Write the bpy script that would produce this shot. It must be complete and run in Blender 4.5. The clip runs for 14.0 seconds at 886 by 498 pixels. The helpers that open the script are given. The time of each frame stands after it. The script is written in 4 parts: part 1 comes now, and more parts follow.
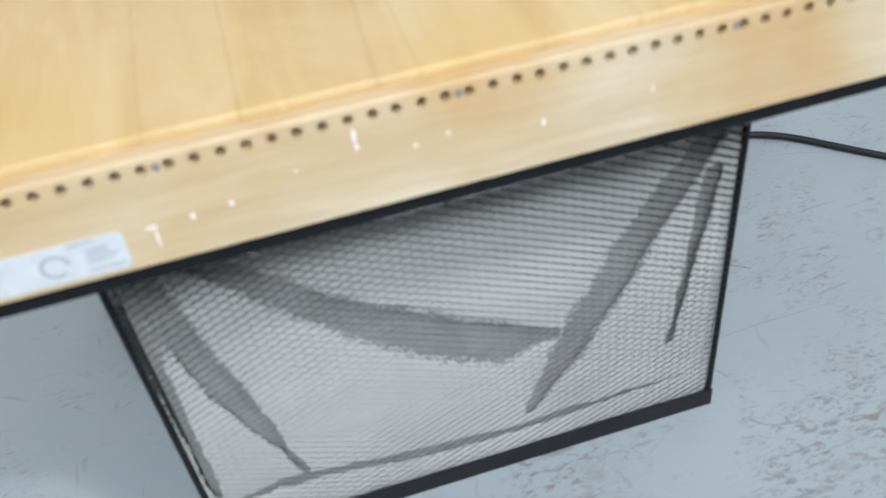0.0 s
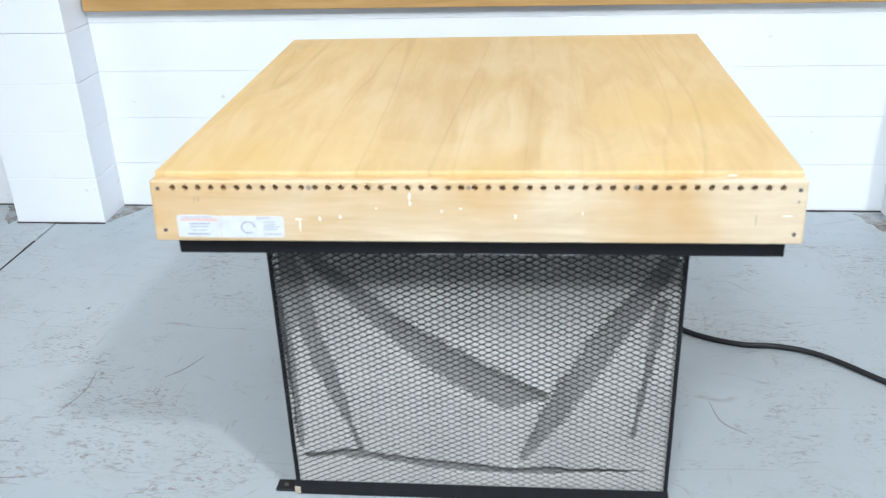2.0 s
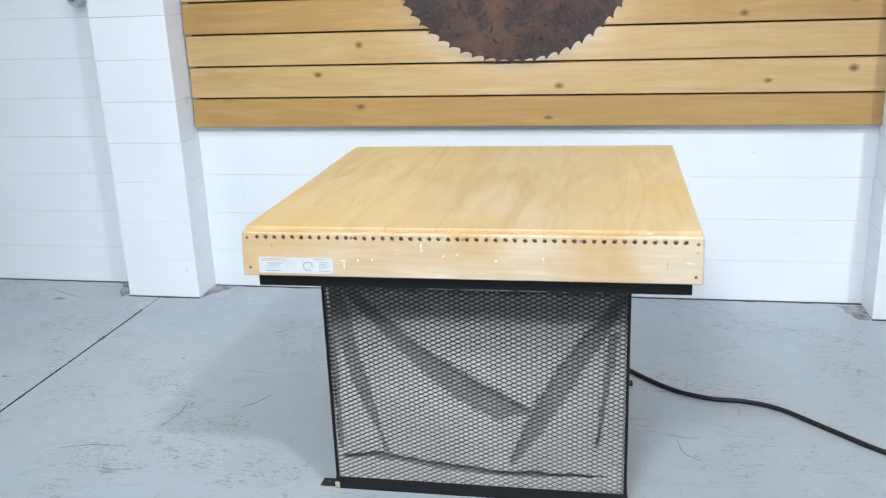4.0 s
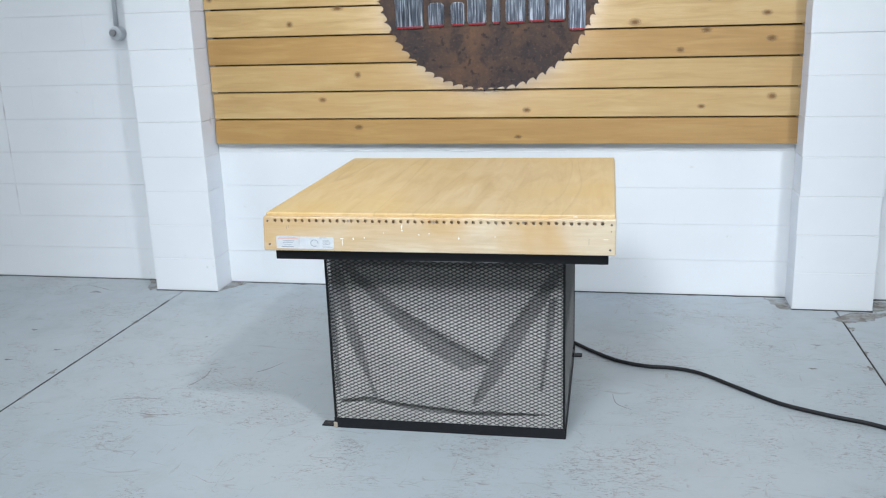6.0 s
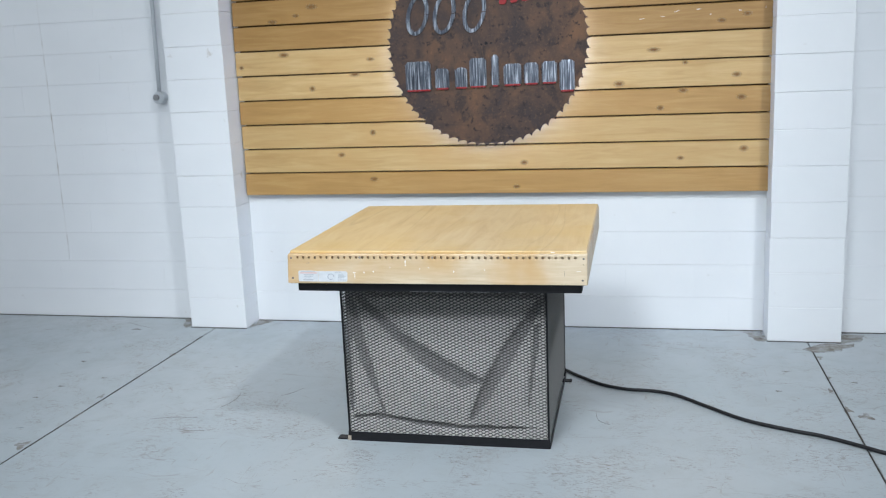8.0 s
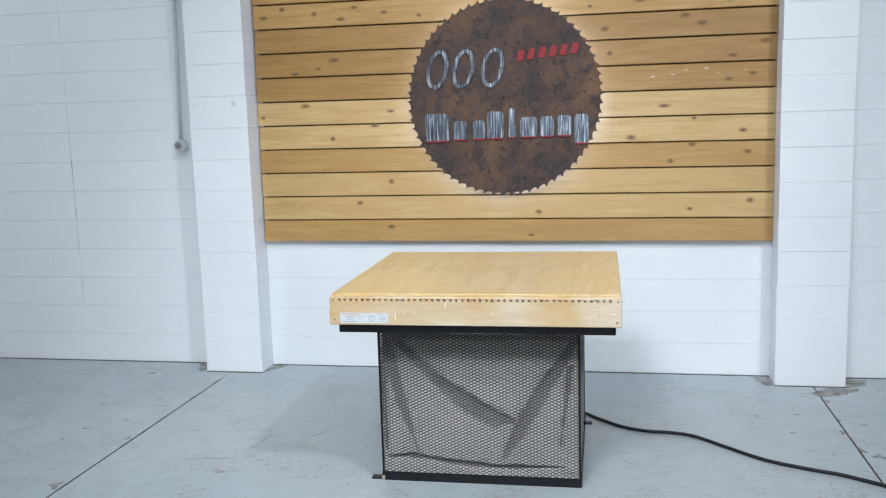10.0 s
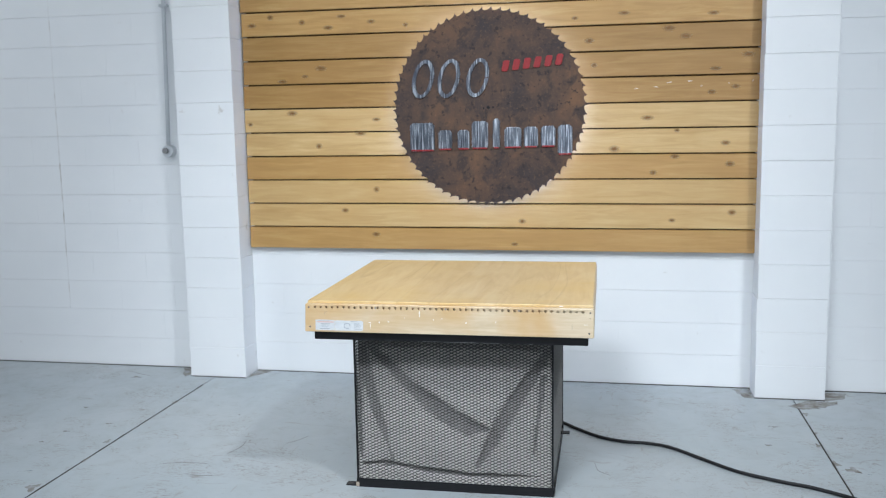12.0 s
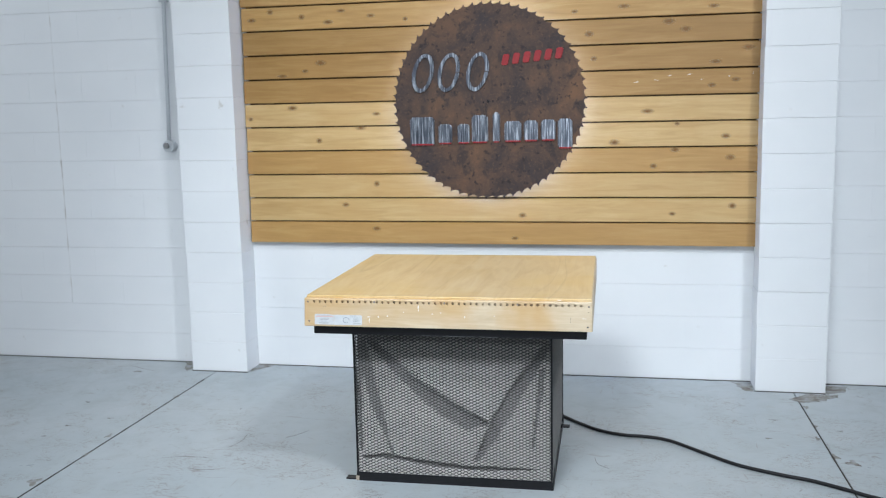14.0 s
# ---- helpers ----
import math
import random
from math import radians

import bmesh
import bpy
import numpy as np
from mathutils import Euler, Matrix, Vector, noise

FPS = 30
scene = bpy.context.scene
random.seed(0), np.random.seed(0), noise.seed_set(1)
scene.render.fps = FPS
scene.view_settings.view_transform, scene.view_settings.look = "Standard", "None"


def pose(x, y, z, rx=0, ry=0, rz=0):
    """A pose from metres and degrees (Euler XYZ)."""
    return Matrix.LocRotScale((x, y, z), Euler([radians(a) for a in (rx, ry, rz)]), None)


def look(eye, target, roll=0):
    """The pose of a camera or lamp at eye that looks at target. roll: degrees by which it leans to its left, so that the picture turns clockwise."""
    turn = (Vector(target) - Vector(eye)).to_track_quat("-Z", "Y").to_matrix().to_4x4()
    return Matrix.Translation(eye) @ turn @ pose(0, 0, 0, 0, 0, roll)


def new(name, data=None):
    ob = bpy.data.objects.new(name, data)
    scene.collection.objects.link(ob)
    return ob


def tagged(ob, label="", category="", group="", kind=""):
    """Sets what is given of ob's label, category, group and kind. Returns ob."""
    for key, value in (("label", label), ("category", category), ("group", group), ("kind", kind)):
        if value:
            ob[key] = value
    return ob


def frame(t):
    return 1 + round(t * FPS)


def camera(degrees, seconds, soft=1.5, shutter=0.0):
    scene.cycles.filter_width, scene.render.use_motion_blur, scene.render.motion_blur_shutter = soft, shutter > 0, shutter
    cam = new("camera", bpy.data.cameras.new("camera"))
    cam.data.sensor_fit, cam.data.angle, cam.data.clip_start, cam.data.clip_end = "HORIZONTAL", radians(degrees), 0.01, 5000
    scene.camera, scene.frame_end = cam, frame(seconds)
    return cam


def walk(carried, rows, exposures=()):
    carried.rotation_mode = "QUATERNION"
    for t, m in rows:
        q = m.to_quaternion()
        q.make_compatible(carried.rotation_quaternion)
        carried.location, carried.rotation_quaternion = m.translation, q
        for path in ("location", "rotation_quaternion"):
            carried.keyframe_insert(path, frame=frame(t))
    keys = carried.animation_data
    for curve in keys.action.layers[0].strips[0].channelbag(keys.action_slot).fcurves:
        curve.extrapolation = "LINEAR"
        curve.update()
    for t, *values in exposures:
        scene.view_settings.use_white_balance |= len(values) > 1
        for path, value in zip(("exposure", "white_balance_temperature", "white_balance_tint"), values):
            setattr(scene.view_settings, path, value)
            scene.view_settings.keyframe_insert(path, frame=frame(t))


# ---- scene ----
cam = camera(52.6, 14.0, soft=1.15)
# focused on the far wall: near things turn soft
cam.data.dof.use_dof, cam.data.dof.focus_distance, cam.data.dof.aperture_fstop = True, 3.6, 4.0
PATH = [
    (0, (0.291, -0.929, 1.407), (0.552, 0.541, 0.077), -7.8),
    (0.5, (0.39, -1.112, 1.487), (0.315, 0.503, 0.308), -5.8),
    (1, (0.389, -1.364, 1.476), (0.259, 0.321, 0.408), -2.8),
    (1.5, (0.435, -1.569, 1.513), (0.327, 0.183, 0.556), -3.5),
    (2, (0.603, -1.759, 1.544), (0.395, 0.035, 0.684), -2.1),
    (2.5, (0.72, -1.939, 1.581), (0.349, -0.112, 0.856), -2.6),
    (2.7, (0.725, -2.01, 1.577), (0.359, -0.171, 0.883), -2.9),
    (4.8, (1.049, -2.73, 1.635), (0.631, -0.859, 1.067), -1.8),
    (5, (1.083, -2.796, 1.643), (0.643, -0.927, 1.082), -2.1),
    (5.5, (1.111, -2.956, 1.652), (0.69, -1.071, 1.135), -2.4),
    (6, (1.123, -3.187, 1.642), (0.737, -1.295, 1.12), -1.9),
    (6.5, (1.165, -3.341, 1.656), (0.804, -1.424, 1.212), -1.8),
    (7, (1.271, -3.476, 1.665), (0.886, -1.56, 1.242), -1.1),
    (7.5, (1.34, -3.615, 1.67), (0.92, -1.708, 1.24), -1.2),
    (8, (1.342, -3.697, 1.691), (0.9, -1.789, 1.287), -2.5),
    (8.5, (1.256, -3.777, 1.696), (0.831, -1.853, 1.352), -1.9),
    (11, (1.073, -3.934, 1.706), (0.725, -1.984, 1.427), -1.5),
    (11.5, (1.148, -3.928, 1.711), (0.798, -1.977, 1.442), -0.6),
    (12, (1.204, -3.92, 1.708), (0.823, -1.976, 1.43), -1.0),
    (12.5, (1.223, -3.917, 1.716), (0.834, -1.977, 1.427), -1.5),
    (13, (1.226, -3.914, 1.709), (0.827, -1.975, 1.428), -1.3),
    (13.5, (1.228, -3.918, 1.709), (0.836, -1.978, 1.423), -1.2),
    (14, (1.229, -3.919, 1.709), (0.839, -1.979, 1.418), -1.2),
]
EXPOSURES = [(0.0, 0.06), (0.5, 0.27), (1.5, 0.38), (2.5, 0.30), (5, 0.12), (7.5, 0.0), (14, 0.0)]
walk(cam, [(t, look(eye, target, roll)) for t, eye, target, roll in PATH], EXPOSURES)

# ---- light: high-bay lamps under the workshop ceiling, and added fills ----
world = bpy.data.worlds.new("workshop_air")
scene.world = world
world.use_nodes = True
world.node_tree.nodes["Background"].inputs["Color"].default_value = (0.8, 0.9, 1, 1)
world.node_tree.nodes["Background"].inputs["Strength"].default_value = 0.05


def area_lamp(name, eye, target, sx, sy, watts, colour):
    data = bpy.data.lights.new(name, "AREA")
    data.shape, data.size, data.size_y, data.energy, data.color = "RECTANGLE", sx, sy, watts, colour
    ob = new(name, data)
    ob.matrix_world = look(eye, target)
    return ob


# the nearest high bay throws the table's shadow to the back left
bay = bpy.data.lights.new("high_bay_near", "SPOT")
bay.energy, bay.color, bay.spot_size, bay.spot_blend, bay.shadow_soft_size = 1000, (0.86, 0.925, 1.0), radians(62), 1.0, 0.2
new("high_bay_near", bay).matrix_world = look((3.45, -3.0, 5.9), (0.45, 1.45, 0.35))
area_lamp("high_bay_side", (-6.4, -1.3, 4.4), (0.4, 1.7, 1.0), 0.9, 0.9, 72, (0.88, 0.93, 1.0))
# unseen spot added behind the camera to brighten the middle of the view
fill_spot = bpy.data.lights.new("centre_fill", "SPOT")
fill_spot.energy, fill_spot.color, fill_spot.spot_size, fill_spot.spot_blend, fill_spot.shadow_soft_size = 1950, (0.84, 0.92, 1.0), radians(46), 1.0, 0.9
new("centre_fill", fill_spot).matrix_world = look((-0.3, -4.4, 5.8), (0.1, 1.5, 0.2))
# one broad unseen panel added in place of further ceiling lamps
area_lamp("ceiling_rows", (0.9, -3.6, 5.95), (0.9, -3.5, 0), 6.4, 6.0, 180, (0.83, 0.915, 1.0))
# low unseen fill added behind the camera; no door stands there
area_lamp("bay_door_daylight", (1.9, -8.8, 1.9), (1.1, 1.8, 1.0), 5.0, 3.4, 140, (0.84, 0.92, 1.0))


# ---- materials ----
def material(name, rough=0.6, metal=0.0):
    m = bpy.data.materials.new(name)
    m.use_nodes = True
    nt = m.node_tree
    bsdf = nt.nodes["Principled BSDF"]
    bsdf.inputs["Roughness"].default_value = rough
    bsdf.inputs["Metallic"].default_value = metal
    return m, nt, bsdf


def node(nt, kind, **kw):
    n = nt.nodes.new(kind)
    for k, v in kw.items():
        n.inputs[k.replace("_", " ")].default_value = v
    return n


def noise_tex(nt, vec, scale, detail=4.0, rough=0.55, distortion=0.0):
    n = node(nt, "ShaderNodeTexNoise", Scale=scale, Detail=detail, Roughness=rough, Distortion=distortion)
    nt.links.new(vec, n.inputs["Vector"])
    return n.outputs["Fac"]


def ramp(nt, fac, stops):
    r = nt.nodes.new("ShaderNodeValToRGB")
    e = r.color_ramp.elements
    while len(e) < len(stops):
        e.new(0.5)
    for el, (p, c) in zip(e, stops):
        el.position = p
        el.color = (c, c, c, 1) if isinstance(c, (int, float)) else (*c, 1)
    nt.links.new(fac, r.inputs["Fac"])
    return r.outputs["Color"]


def mix(nt, fac, a, b, mode="MIX"):
    m = nt.nodes.new("ShaderNodeMix")
    m.data_type, m.blend_type = "RGBA", mode
    for sock, v in ((m.inputs[0], fac), (m.inputs[6], a), (m.inputs[7], b)):
        if isinstance(v, bpy.types.NodeSocket):
            nt.links.new(v, sock)
        elif isinstance(v, (int, float)):
            sock.default_value = v if sock.type == "VALUE" else (v, v, v, 1)
        else:
            sock.default_value = (*v, 1)
    return m.outputs[2]


def bump(nt, bsdf, height, strength, distance):
    b = node(nt, "ShaderNodeBump", Strength=strength, Distance=distance)
    nt.links.new(height, b.inputs["Height"])
    nt.links.new(b.outputs["Normal"], bsdf.inputs["Normal"])


def obj_random(nt):
    return nt.nodes.new("ShaderNodeObjectInfo").outputs["Random"]


def paint_block():
    m, nt, b = material("white_block_paint", 0.55)
    tc = nt.nodes.new("ShaderNodeNewGeometry").outputs["Position"]
    stain = noise_tex(nt, tc, 1.3, 5)
    grain = noise_tex(nt, tc, 160, 3)
    c = mix(nt, ramp(nt, stain, [(0.35, 0.0), (0.75, 1.0)]), (0.80, 0.815, 0.83), (0.745, 0.765, 0.785))
    c = mix(nt, ramp(nt, obj_random(nt), [(0.0, 0.0), (1.0, 0.07)]), c, (0.75, 0.765, 0.78))
    spots = noise_tex(nt, tc, 9, 6, 0.7)
    c = mix(nt, ramp(nt, spots, [(0.66, 0.0), (0.72, 0.6)]), c, (0.50, 0.47, 0.43))
    nt.links.new(c, b.inputs["Base Color"])
    bump(nt, b, grain, 0.25, 0.002)
    return m


def mortar():
    m, nt, b = material("painted_mortar", 0.7)
    tc = nt.nodes.new("ShaderNodeNewGeometry").outputs["Position"]
    n = noise_tex(nt, tc, 2.1, 5, 0.6)
    c = mix(nt, ramp(nt, n, [(0.40, 0.0), (0.66, 1.0)]), (0.80, 0.81, 0.82), (0.58, 0.56, 0.54))
    nt.links.new(c, b.inputs["Base Color"])
    bump(nt, b, noise_tex(nt, tc, 90, 3), 0.4, 0.003)
    return m


def plain(name, colour, rough=0.6, metal=0.0, vary=0.12, scale=14.0, bumpy=0.15, fine=220.0, spec=0.5):
    m, nt, b = material(name, rough, metal)
    b.inputs["Specular IOR Level"].default_value = spec
    tc = nt.nodes.new("ShaderNodeNewGeometry").outputs["Position"]
    n = noise_tex(nt, tc, scale, 5, 0.6)
    lo = tuple(v * (1 - vary) for v in colour)
    hi = tuple(min(1, v * (1 + vary)) for v in colour)
    nt.links.new(mix(nt, n, lo, hi), b.inputs["Base Color"])
    bump(nt, b, noise_tex(nt, tc, fine, 3), bumpy, 0.001)
    return m


def floor_paint():
    m, nt, b = material("grey_floor_paint", 0.3)
    tc = nt.nodes.new("ShaderNodeNewGeometry").outputs["Position"]
    big = noise_tex(nt, tc, 0.9, 4)
    c = mix(nt, ramp(nt, big, [(0.3, 0.0), (0.7, 1.0)]), (0.31, 0.352, 0.372), (0.36, 0.392, 0.408))
    cloud = noise_tex(nt, tc, 4.5, 8, 0.72, 0.6)
    c = mix(nt, ramp(nt, cloud, [(0.50, 0.0), (0.74, 0.30)]), c, (0.30, 0.295, 0.28))
    # worn patches where brown concrete dust shows
    wear = noise_tex(nt, tc, 2.2, 10, 0.78, 1.2)
    c = mix(nt, ramp(nt, wear, [(0.60, 0.0), (0.68, 0.45)]), c, (0.25, 0.22, 0.19))
    # drag scratches
    mp = node(nt, "ShaderNodeMapping", Scale=(1.2, 14.0, 1.0), Rotation=(0, 0, 0.35))
    nt.links.new(tc, mp.inputs["Vector"])
    scr = noise_tex(nt, mp.outputs["Vector"], 3.2, 8, 0.7, 0.3)
    c = mix(nt, ramp(nt, scr, [(0.64, 0.0), (0.69, 0.55)]), c, (0.22, 0.205, 0.19))
    mp2 = node(nt, "ShaderNodeMapping", Scale=(9.0, 1.1, 1.0), Rotation=(0, 0, -0.5))
    nt.links.new(tc, mp2.inputs["Vector"])
    scr2 = noise_tex(nt, mp2.outputs["Vector"], 4.2, 9, 0.72, 0.5)
    c = mix(nt, ramp(nt, scr2, [(0.62, 0.0), (0.66, 0.5)]), c, (0.24, 0.215, 0.19))
    mp3 = node(nt, "ShaderNodeMapping", Scale=(1.0, 2.4, 1.0), Rotation=(0, 0, 0.12))
    nt.links.new(tc, mp3.inputs["Vector"])
    fleck = noise_tex(nt, mp3.outputs["Vector"], 24.0, 10, 0.78, 1.6)
    area = noise_tex(nt, tc, 2.6, 6, 0.7, 0.6)
    flecks = mix(nt, 1.0, ramp(nt, fleck, [(0.525, 0.0), (0.575, 0.75)]), ramp(nt, area, [(0.49, 0.0), (0.60, 1.0)]), "MULTIPLY")
    c = mix(nt, flecks, c, (0.17, 0.14, 0.115))
    # long hair-thin scratches in several directions
    for turn, size, cut in ((0.9, 1.3, 0.5), (-0.35, 1.7, 0.47), (2.1, 1.1, 0.53)):
        mh = node(nt, "ShaderNodeMapping", Scale=(0.8, 2.2, 1.0), Rotation=(0, 0, turn))
        nt.links.new(tc, mh.inputs["Vector"])
        hair = noise_tex(nt, mh.outputs["Vector"], size, 3, 0.5, 0.9)
        part_of = noise_tex(nt, mh.outputs["Vector"], 3.1, 4, 0.7)
        line = mix(nt, 1.0, ramp(nt, hair, [(cut - 0.0035, 0.0), (cut, 0.8), (cut + 0.0035, 0.0)]), ramp(nt, part_of, [(0.52, 0.0), (0.60, 1.0)]), "MULTIPLY")
        c = mix(nt, line, c, (0.19, 0.165, 0.145))
    specks = node(nt, "ShaderNodeTexVoronoi", Scale=7.0)
    nt.links.new(tc, specks.inputs["Vector"])
    c = mix(nt, ramp(nt, specks.outputs["Distance"], [(0.03, 0.8), (0.055, 0.0)]), c, (0.22, 0.20, 0.18))
    nt.links.new(c, b.inputs["Base Color"])
    nt.links.new(ramp(nt, cloud, [(0.3, 0.26), (0.75, 0.5)]), b.inputs["Roughness"])
    bump(nt, b, noise_tex(nt, tc, 26, 6), 0.08, 0.004)
    return m


def wood(name, lo, mid, hi, along, rough=0.38, blotch=(0.45, 0.33, 0.16), per_object=0.0, stretch=16.0, coat=0.0, bands=0.0, blot=0.5, streak=0.35):
    """along: 0 for grain on x, 1 for grain on y."""
    m, nt, b = material(name, rough)
    b.inputs["Coat Weight"].default_value = coat
    b.inputs["Coat Roughness"].default_value = 0.25
    tc = nt.nodes.new("ShaderNodeTexCoord").outputs["Object"]
    if per_object:
        shift = node(nt, "ShaderNodeVectorMath")
        comb = nt.nodes.new("ShaderNodeCombineXYZ")
        mul = nt.nodes.new("ShaderNodeMath")
        mul.operation = "MULTIPLY"
        mul.inputs[1].default_value = 37.0
        nt.links.new(obj_random(nt), mul.inputs[0])
        for k in range(3):
            nt.links.new(mul.outputs[0], comb.inputs[k])
        nt.links.new(tc, shift.inputs[0])
        nt.links.new(comb.outputs[0], shift.inputs[1])
        tc = shift.outputs[0]
    mp = node(nt, "ShaderNodeMapping", Scale=(1.0, stretch, stretch) if along == 0 else (stretch, 1.0, stretch))
    nt.links.new(tc, mp.inputs["Vector"])
    v = mp.outputs["Vector"]
    grain = noise_tex(nt, v, 2.6, 8, 0.62, 0.8)
    fine = noise_tex(nt, v, 11.0, 6, 0.6, 0.2)
    cloud = noise_tex(nt, tc, 2.4, 4, 0.5, 0.4)
    c = ramp(nt, grain, [(0.18, lo), (0.5, mid), (0.82, hi)])
    c = mix(nt, ramp(nt, fine, [(0.35, 0.0), (0.8, streak)]), c, lo)
    c = mix(nt, ramp(nt, cloud, [(0.45, 0.0), (0.68, blot)]), c, blotch)
    if bands:
        mb = node(nt, "ShaderNodeMapping", Scale=(8.0, 0.32, 1.0))
        nt.links.new(tc, mb.inputs["Vector"])
        broad = noise_tex(nt, mb.outputs["Vector"], 1.6, 6, 0.6, 1.4)
        c = mix(nt, ramp(nt, broad, [(0.50, 0.0), (0.60, bands), (0.68, 0.1), (0.9, 0.0)]), c, lo)
        mv = node(nt, "ShaderNodeMapping", Scale=(3.2, 0.22, 1.0), Location=(0.7, 0.2, 0.0))
        nt.links.new(tc, mv.inputs["Vector"])
        vein = noise_tex(nt, mv.outputs["Vector"], 1.5, 2, 0.45, 0.5)
        some = ramp(nt, noise_tex(nt, tc, 2.3, 3, 0.5), [(0.30, 0.0), (0.46, 1.0)])
        c_plain = c
        c = mix(nt, ramp(nt, vein, [(0.486, 0.0), (0.5, 0.34), (0.507, 0.0)]), c, (0.34, 0.21, 0.09))
        c = mix(nt, ramp(nt, vein, [(0.592, 0.0), (0.606, 0.28), (0.613, 0.0)]), c, (0.36, 0.22, 0.09))
        c = mix(nt, some, c_plain, c)
        pale = noise_tex(nt, tc, 3.0, 6, 0.6, 0.6)
        c = mix(nt, ramp(nt, pale, [(0.55, 0.0), (0.75, 0.45)]), c, hi)
    if per_object:
        c = mix(nt, ramp(nt, obj_random(nt), [(0.0, 0.0), (1.0, per_object)]), c, lo)
    nt.links.new(c, b.inputs["Base Color"])
    bump(nt, b, fine, 0.12, 0.002)
    return m


def rusty():
    m, nt, b = material("rusted_saw_steel", 0.62, 0.35)
    tc = nt.nodes.new("ShaderNodeTexCoord").outputs["Object"]
    big = noise_tex(nt, tc, 3.0, 6, 0.65, 0.5)
    c = ramp(nt, big, [(0.30, (0.036, 0.032, 0.038)), (0.44, (0.062, 0.041, 0.036)), (0.56, (0.100, 0.058, 0.040)), (0.72, (0.165, 0.088, 0.048))])
    blots = noise_tex(nt, tc, 9, 4, 0.55, 0.3)
    c = mix(nt, ramp(nt, blots, [(0.54, 0.0), (0.62, 0.75)]), c, (0.040, 0.030, 0.030))
    spots = noise_tex(nt, tc, 26, 5, 0.6)
    c = mix(nt, ramp(nt, spots, [(0.58, 0.0), (0.63, 0.8)]), c, (0.020, 0.017, 0.018))
    light = noise_tex(nt, tc, 60, 5, 0.7)
    c = mix(nt, ramp(nt, light, [(0.54, 0.0), (0.70, 0.5)]), c, (0.22, 0.12, 0.065))
    nt.links.new(c, b.inputs["Base Color"])
    bump(nt, b, spots, 0.35, 0.003)
    return m


def knot_mat():
    """A dark core that fades into the board round it."""
    m, nt, b = material("wood_knot", 0.5)
    tc = nt.nodes.new("ShaderNodeTexCoord").outputs["Generated"]
    mp = node(nt, "ShaderNodeMapping", Location=(-1, -1, -1), Scale=(2, 2, 2))
    nt.links.new(tc, mp.inputs["Vector"])
    sep = nt.nodes.new("ShaderNodeSeparateXYZ")
    nt.links.new(mp.outputs["Vector"], sep.inputs[0])
    flat = nt.nodes.new("ShaderNodeCombineXYZ")
    nt.links.new(sep.outputs[0], flat.inputs[0])
    nt.links.new(sep.outputs[2], flat.inputs[2])
    ln = nt.nodes.new("ShaderNodeVectorMath")
    ln.operation = "LENGTH"
    nt.links.new(flat.outputs[0], ln.inputs[0])
    r = ln.outputs["Value"]
    nt.links.new(ramp(nt, r, [(0.05, (0.15, 0.070, 0.022)), (0.4, (0.34, 0.175, 0.058)), (0.9, (0.50, 0.29, 0.10))]), b.inputs["Base Color"])
    clear = nt.nodes.new("ShaderNodeBsdfTransparent")
    sh = nt.nodes.new("ShaderNodeMixShader")
    nt.links.new(ramp(nt, r, [(0.1, 0.15), (0.5, 0.55), (0.95, 1.0)]), sh.inputs[0])
    nt.links.new(b.outputs[0], sh.inputs[1])
    nt.links.new(clear.outputs[0], sh.inputs[2])
    nt.links.new(sh.outputs[0], nt.nodes["Material Output"].inputs["Surface"])
    return m


def brushed():
    m, nt, b = material("brushed_sheen_metal", 0.32, 0.85)
    tc = nt.nodes.new("ShaderNodeTexCoord").outputs["Object"]
    mp = node(nt, "ShaderNodeMapping", Scale=(60, 1, 3))
    nt.links.new(tc, mp.inputs["Vector"])
    n = noise_tex(nt, mp.outputs["Vector"], 2.0, 4)
    # dark and bright stripes put the brushed sheen into the base colour
    nt.links.new(ramp(nt, n, [(0.36, (0.06, 0.07, 0.09)), (0.52, (0.18, 0.20, 0.24)), (0.66, (0.64, 0.69, 0.76))]), b.inputs["Base Color"])
    return m


def cloth():
    m, nt, b = material("grey_filter_cloth", 0.85)
    tc = nt.nodes.new("ShaderNodeTexCoord").outputs["Object"]
    n = noise_tex(nt, tc, 5, 6, 0.6)
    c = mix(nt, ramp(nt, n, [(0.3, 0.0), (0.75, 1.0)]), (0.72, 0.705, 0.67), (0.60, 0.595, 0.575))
    nt.links.new(c, b.inputs["Base Color"])
    bump(nt, b, noise_tex(nt, tc, 140, 4), 0.3, 0.002)
    return m


def patch_mat():
    """Brown bare concrete with islands of grey paint left on it."""
    m, nt, b = material("bare_patched_concrete", 0.85)
    tc = nt.nodes.new("ShaderNodeNewGeometry").outputs["Position"]
    n = noise_tex(nt, tc, 14, 8, 0.72, 0.8)
    f = noise_tex(nt, tc, 70, 5, 0.7)
    c = ramp(nt, n, [(0.36, (0.10, 0.085, 0.072)), (0.47, (0.20, 0.185, 0.165)), (0.56, (0.29, 0.295, 0.29)), (0.66, (0.335, 0.365, 0.38))])
    c = mix(nt, ramp(nt, f, [(0.5, 0.0), (0.7, 0.5)]), c, (0.12, 0.105, 0.09))
    nt.links.new(c, b.inputs["Base Color"])
    bump(nt, b, f, 0.6, 0.003)
    return m


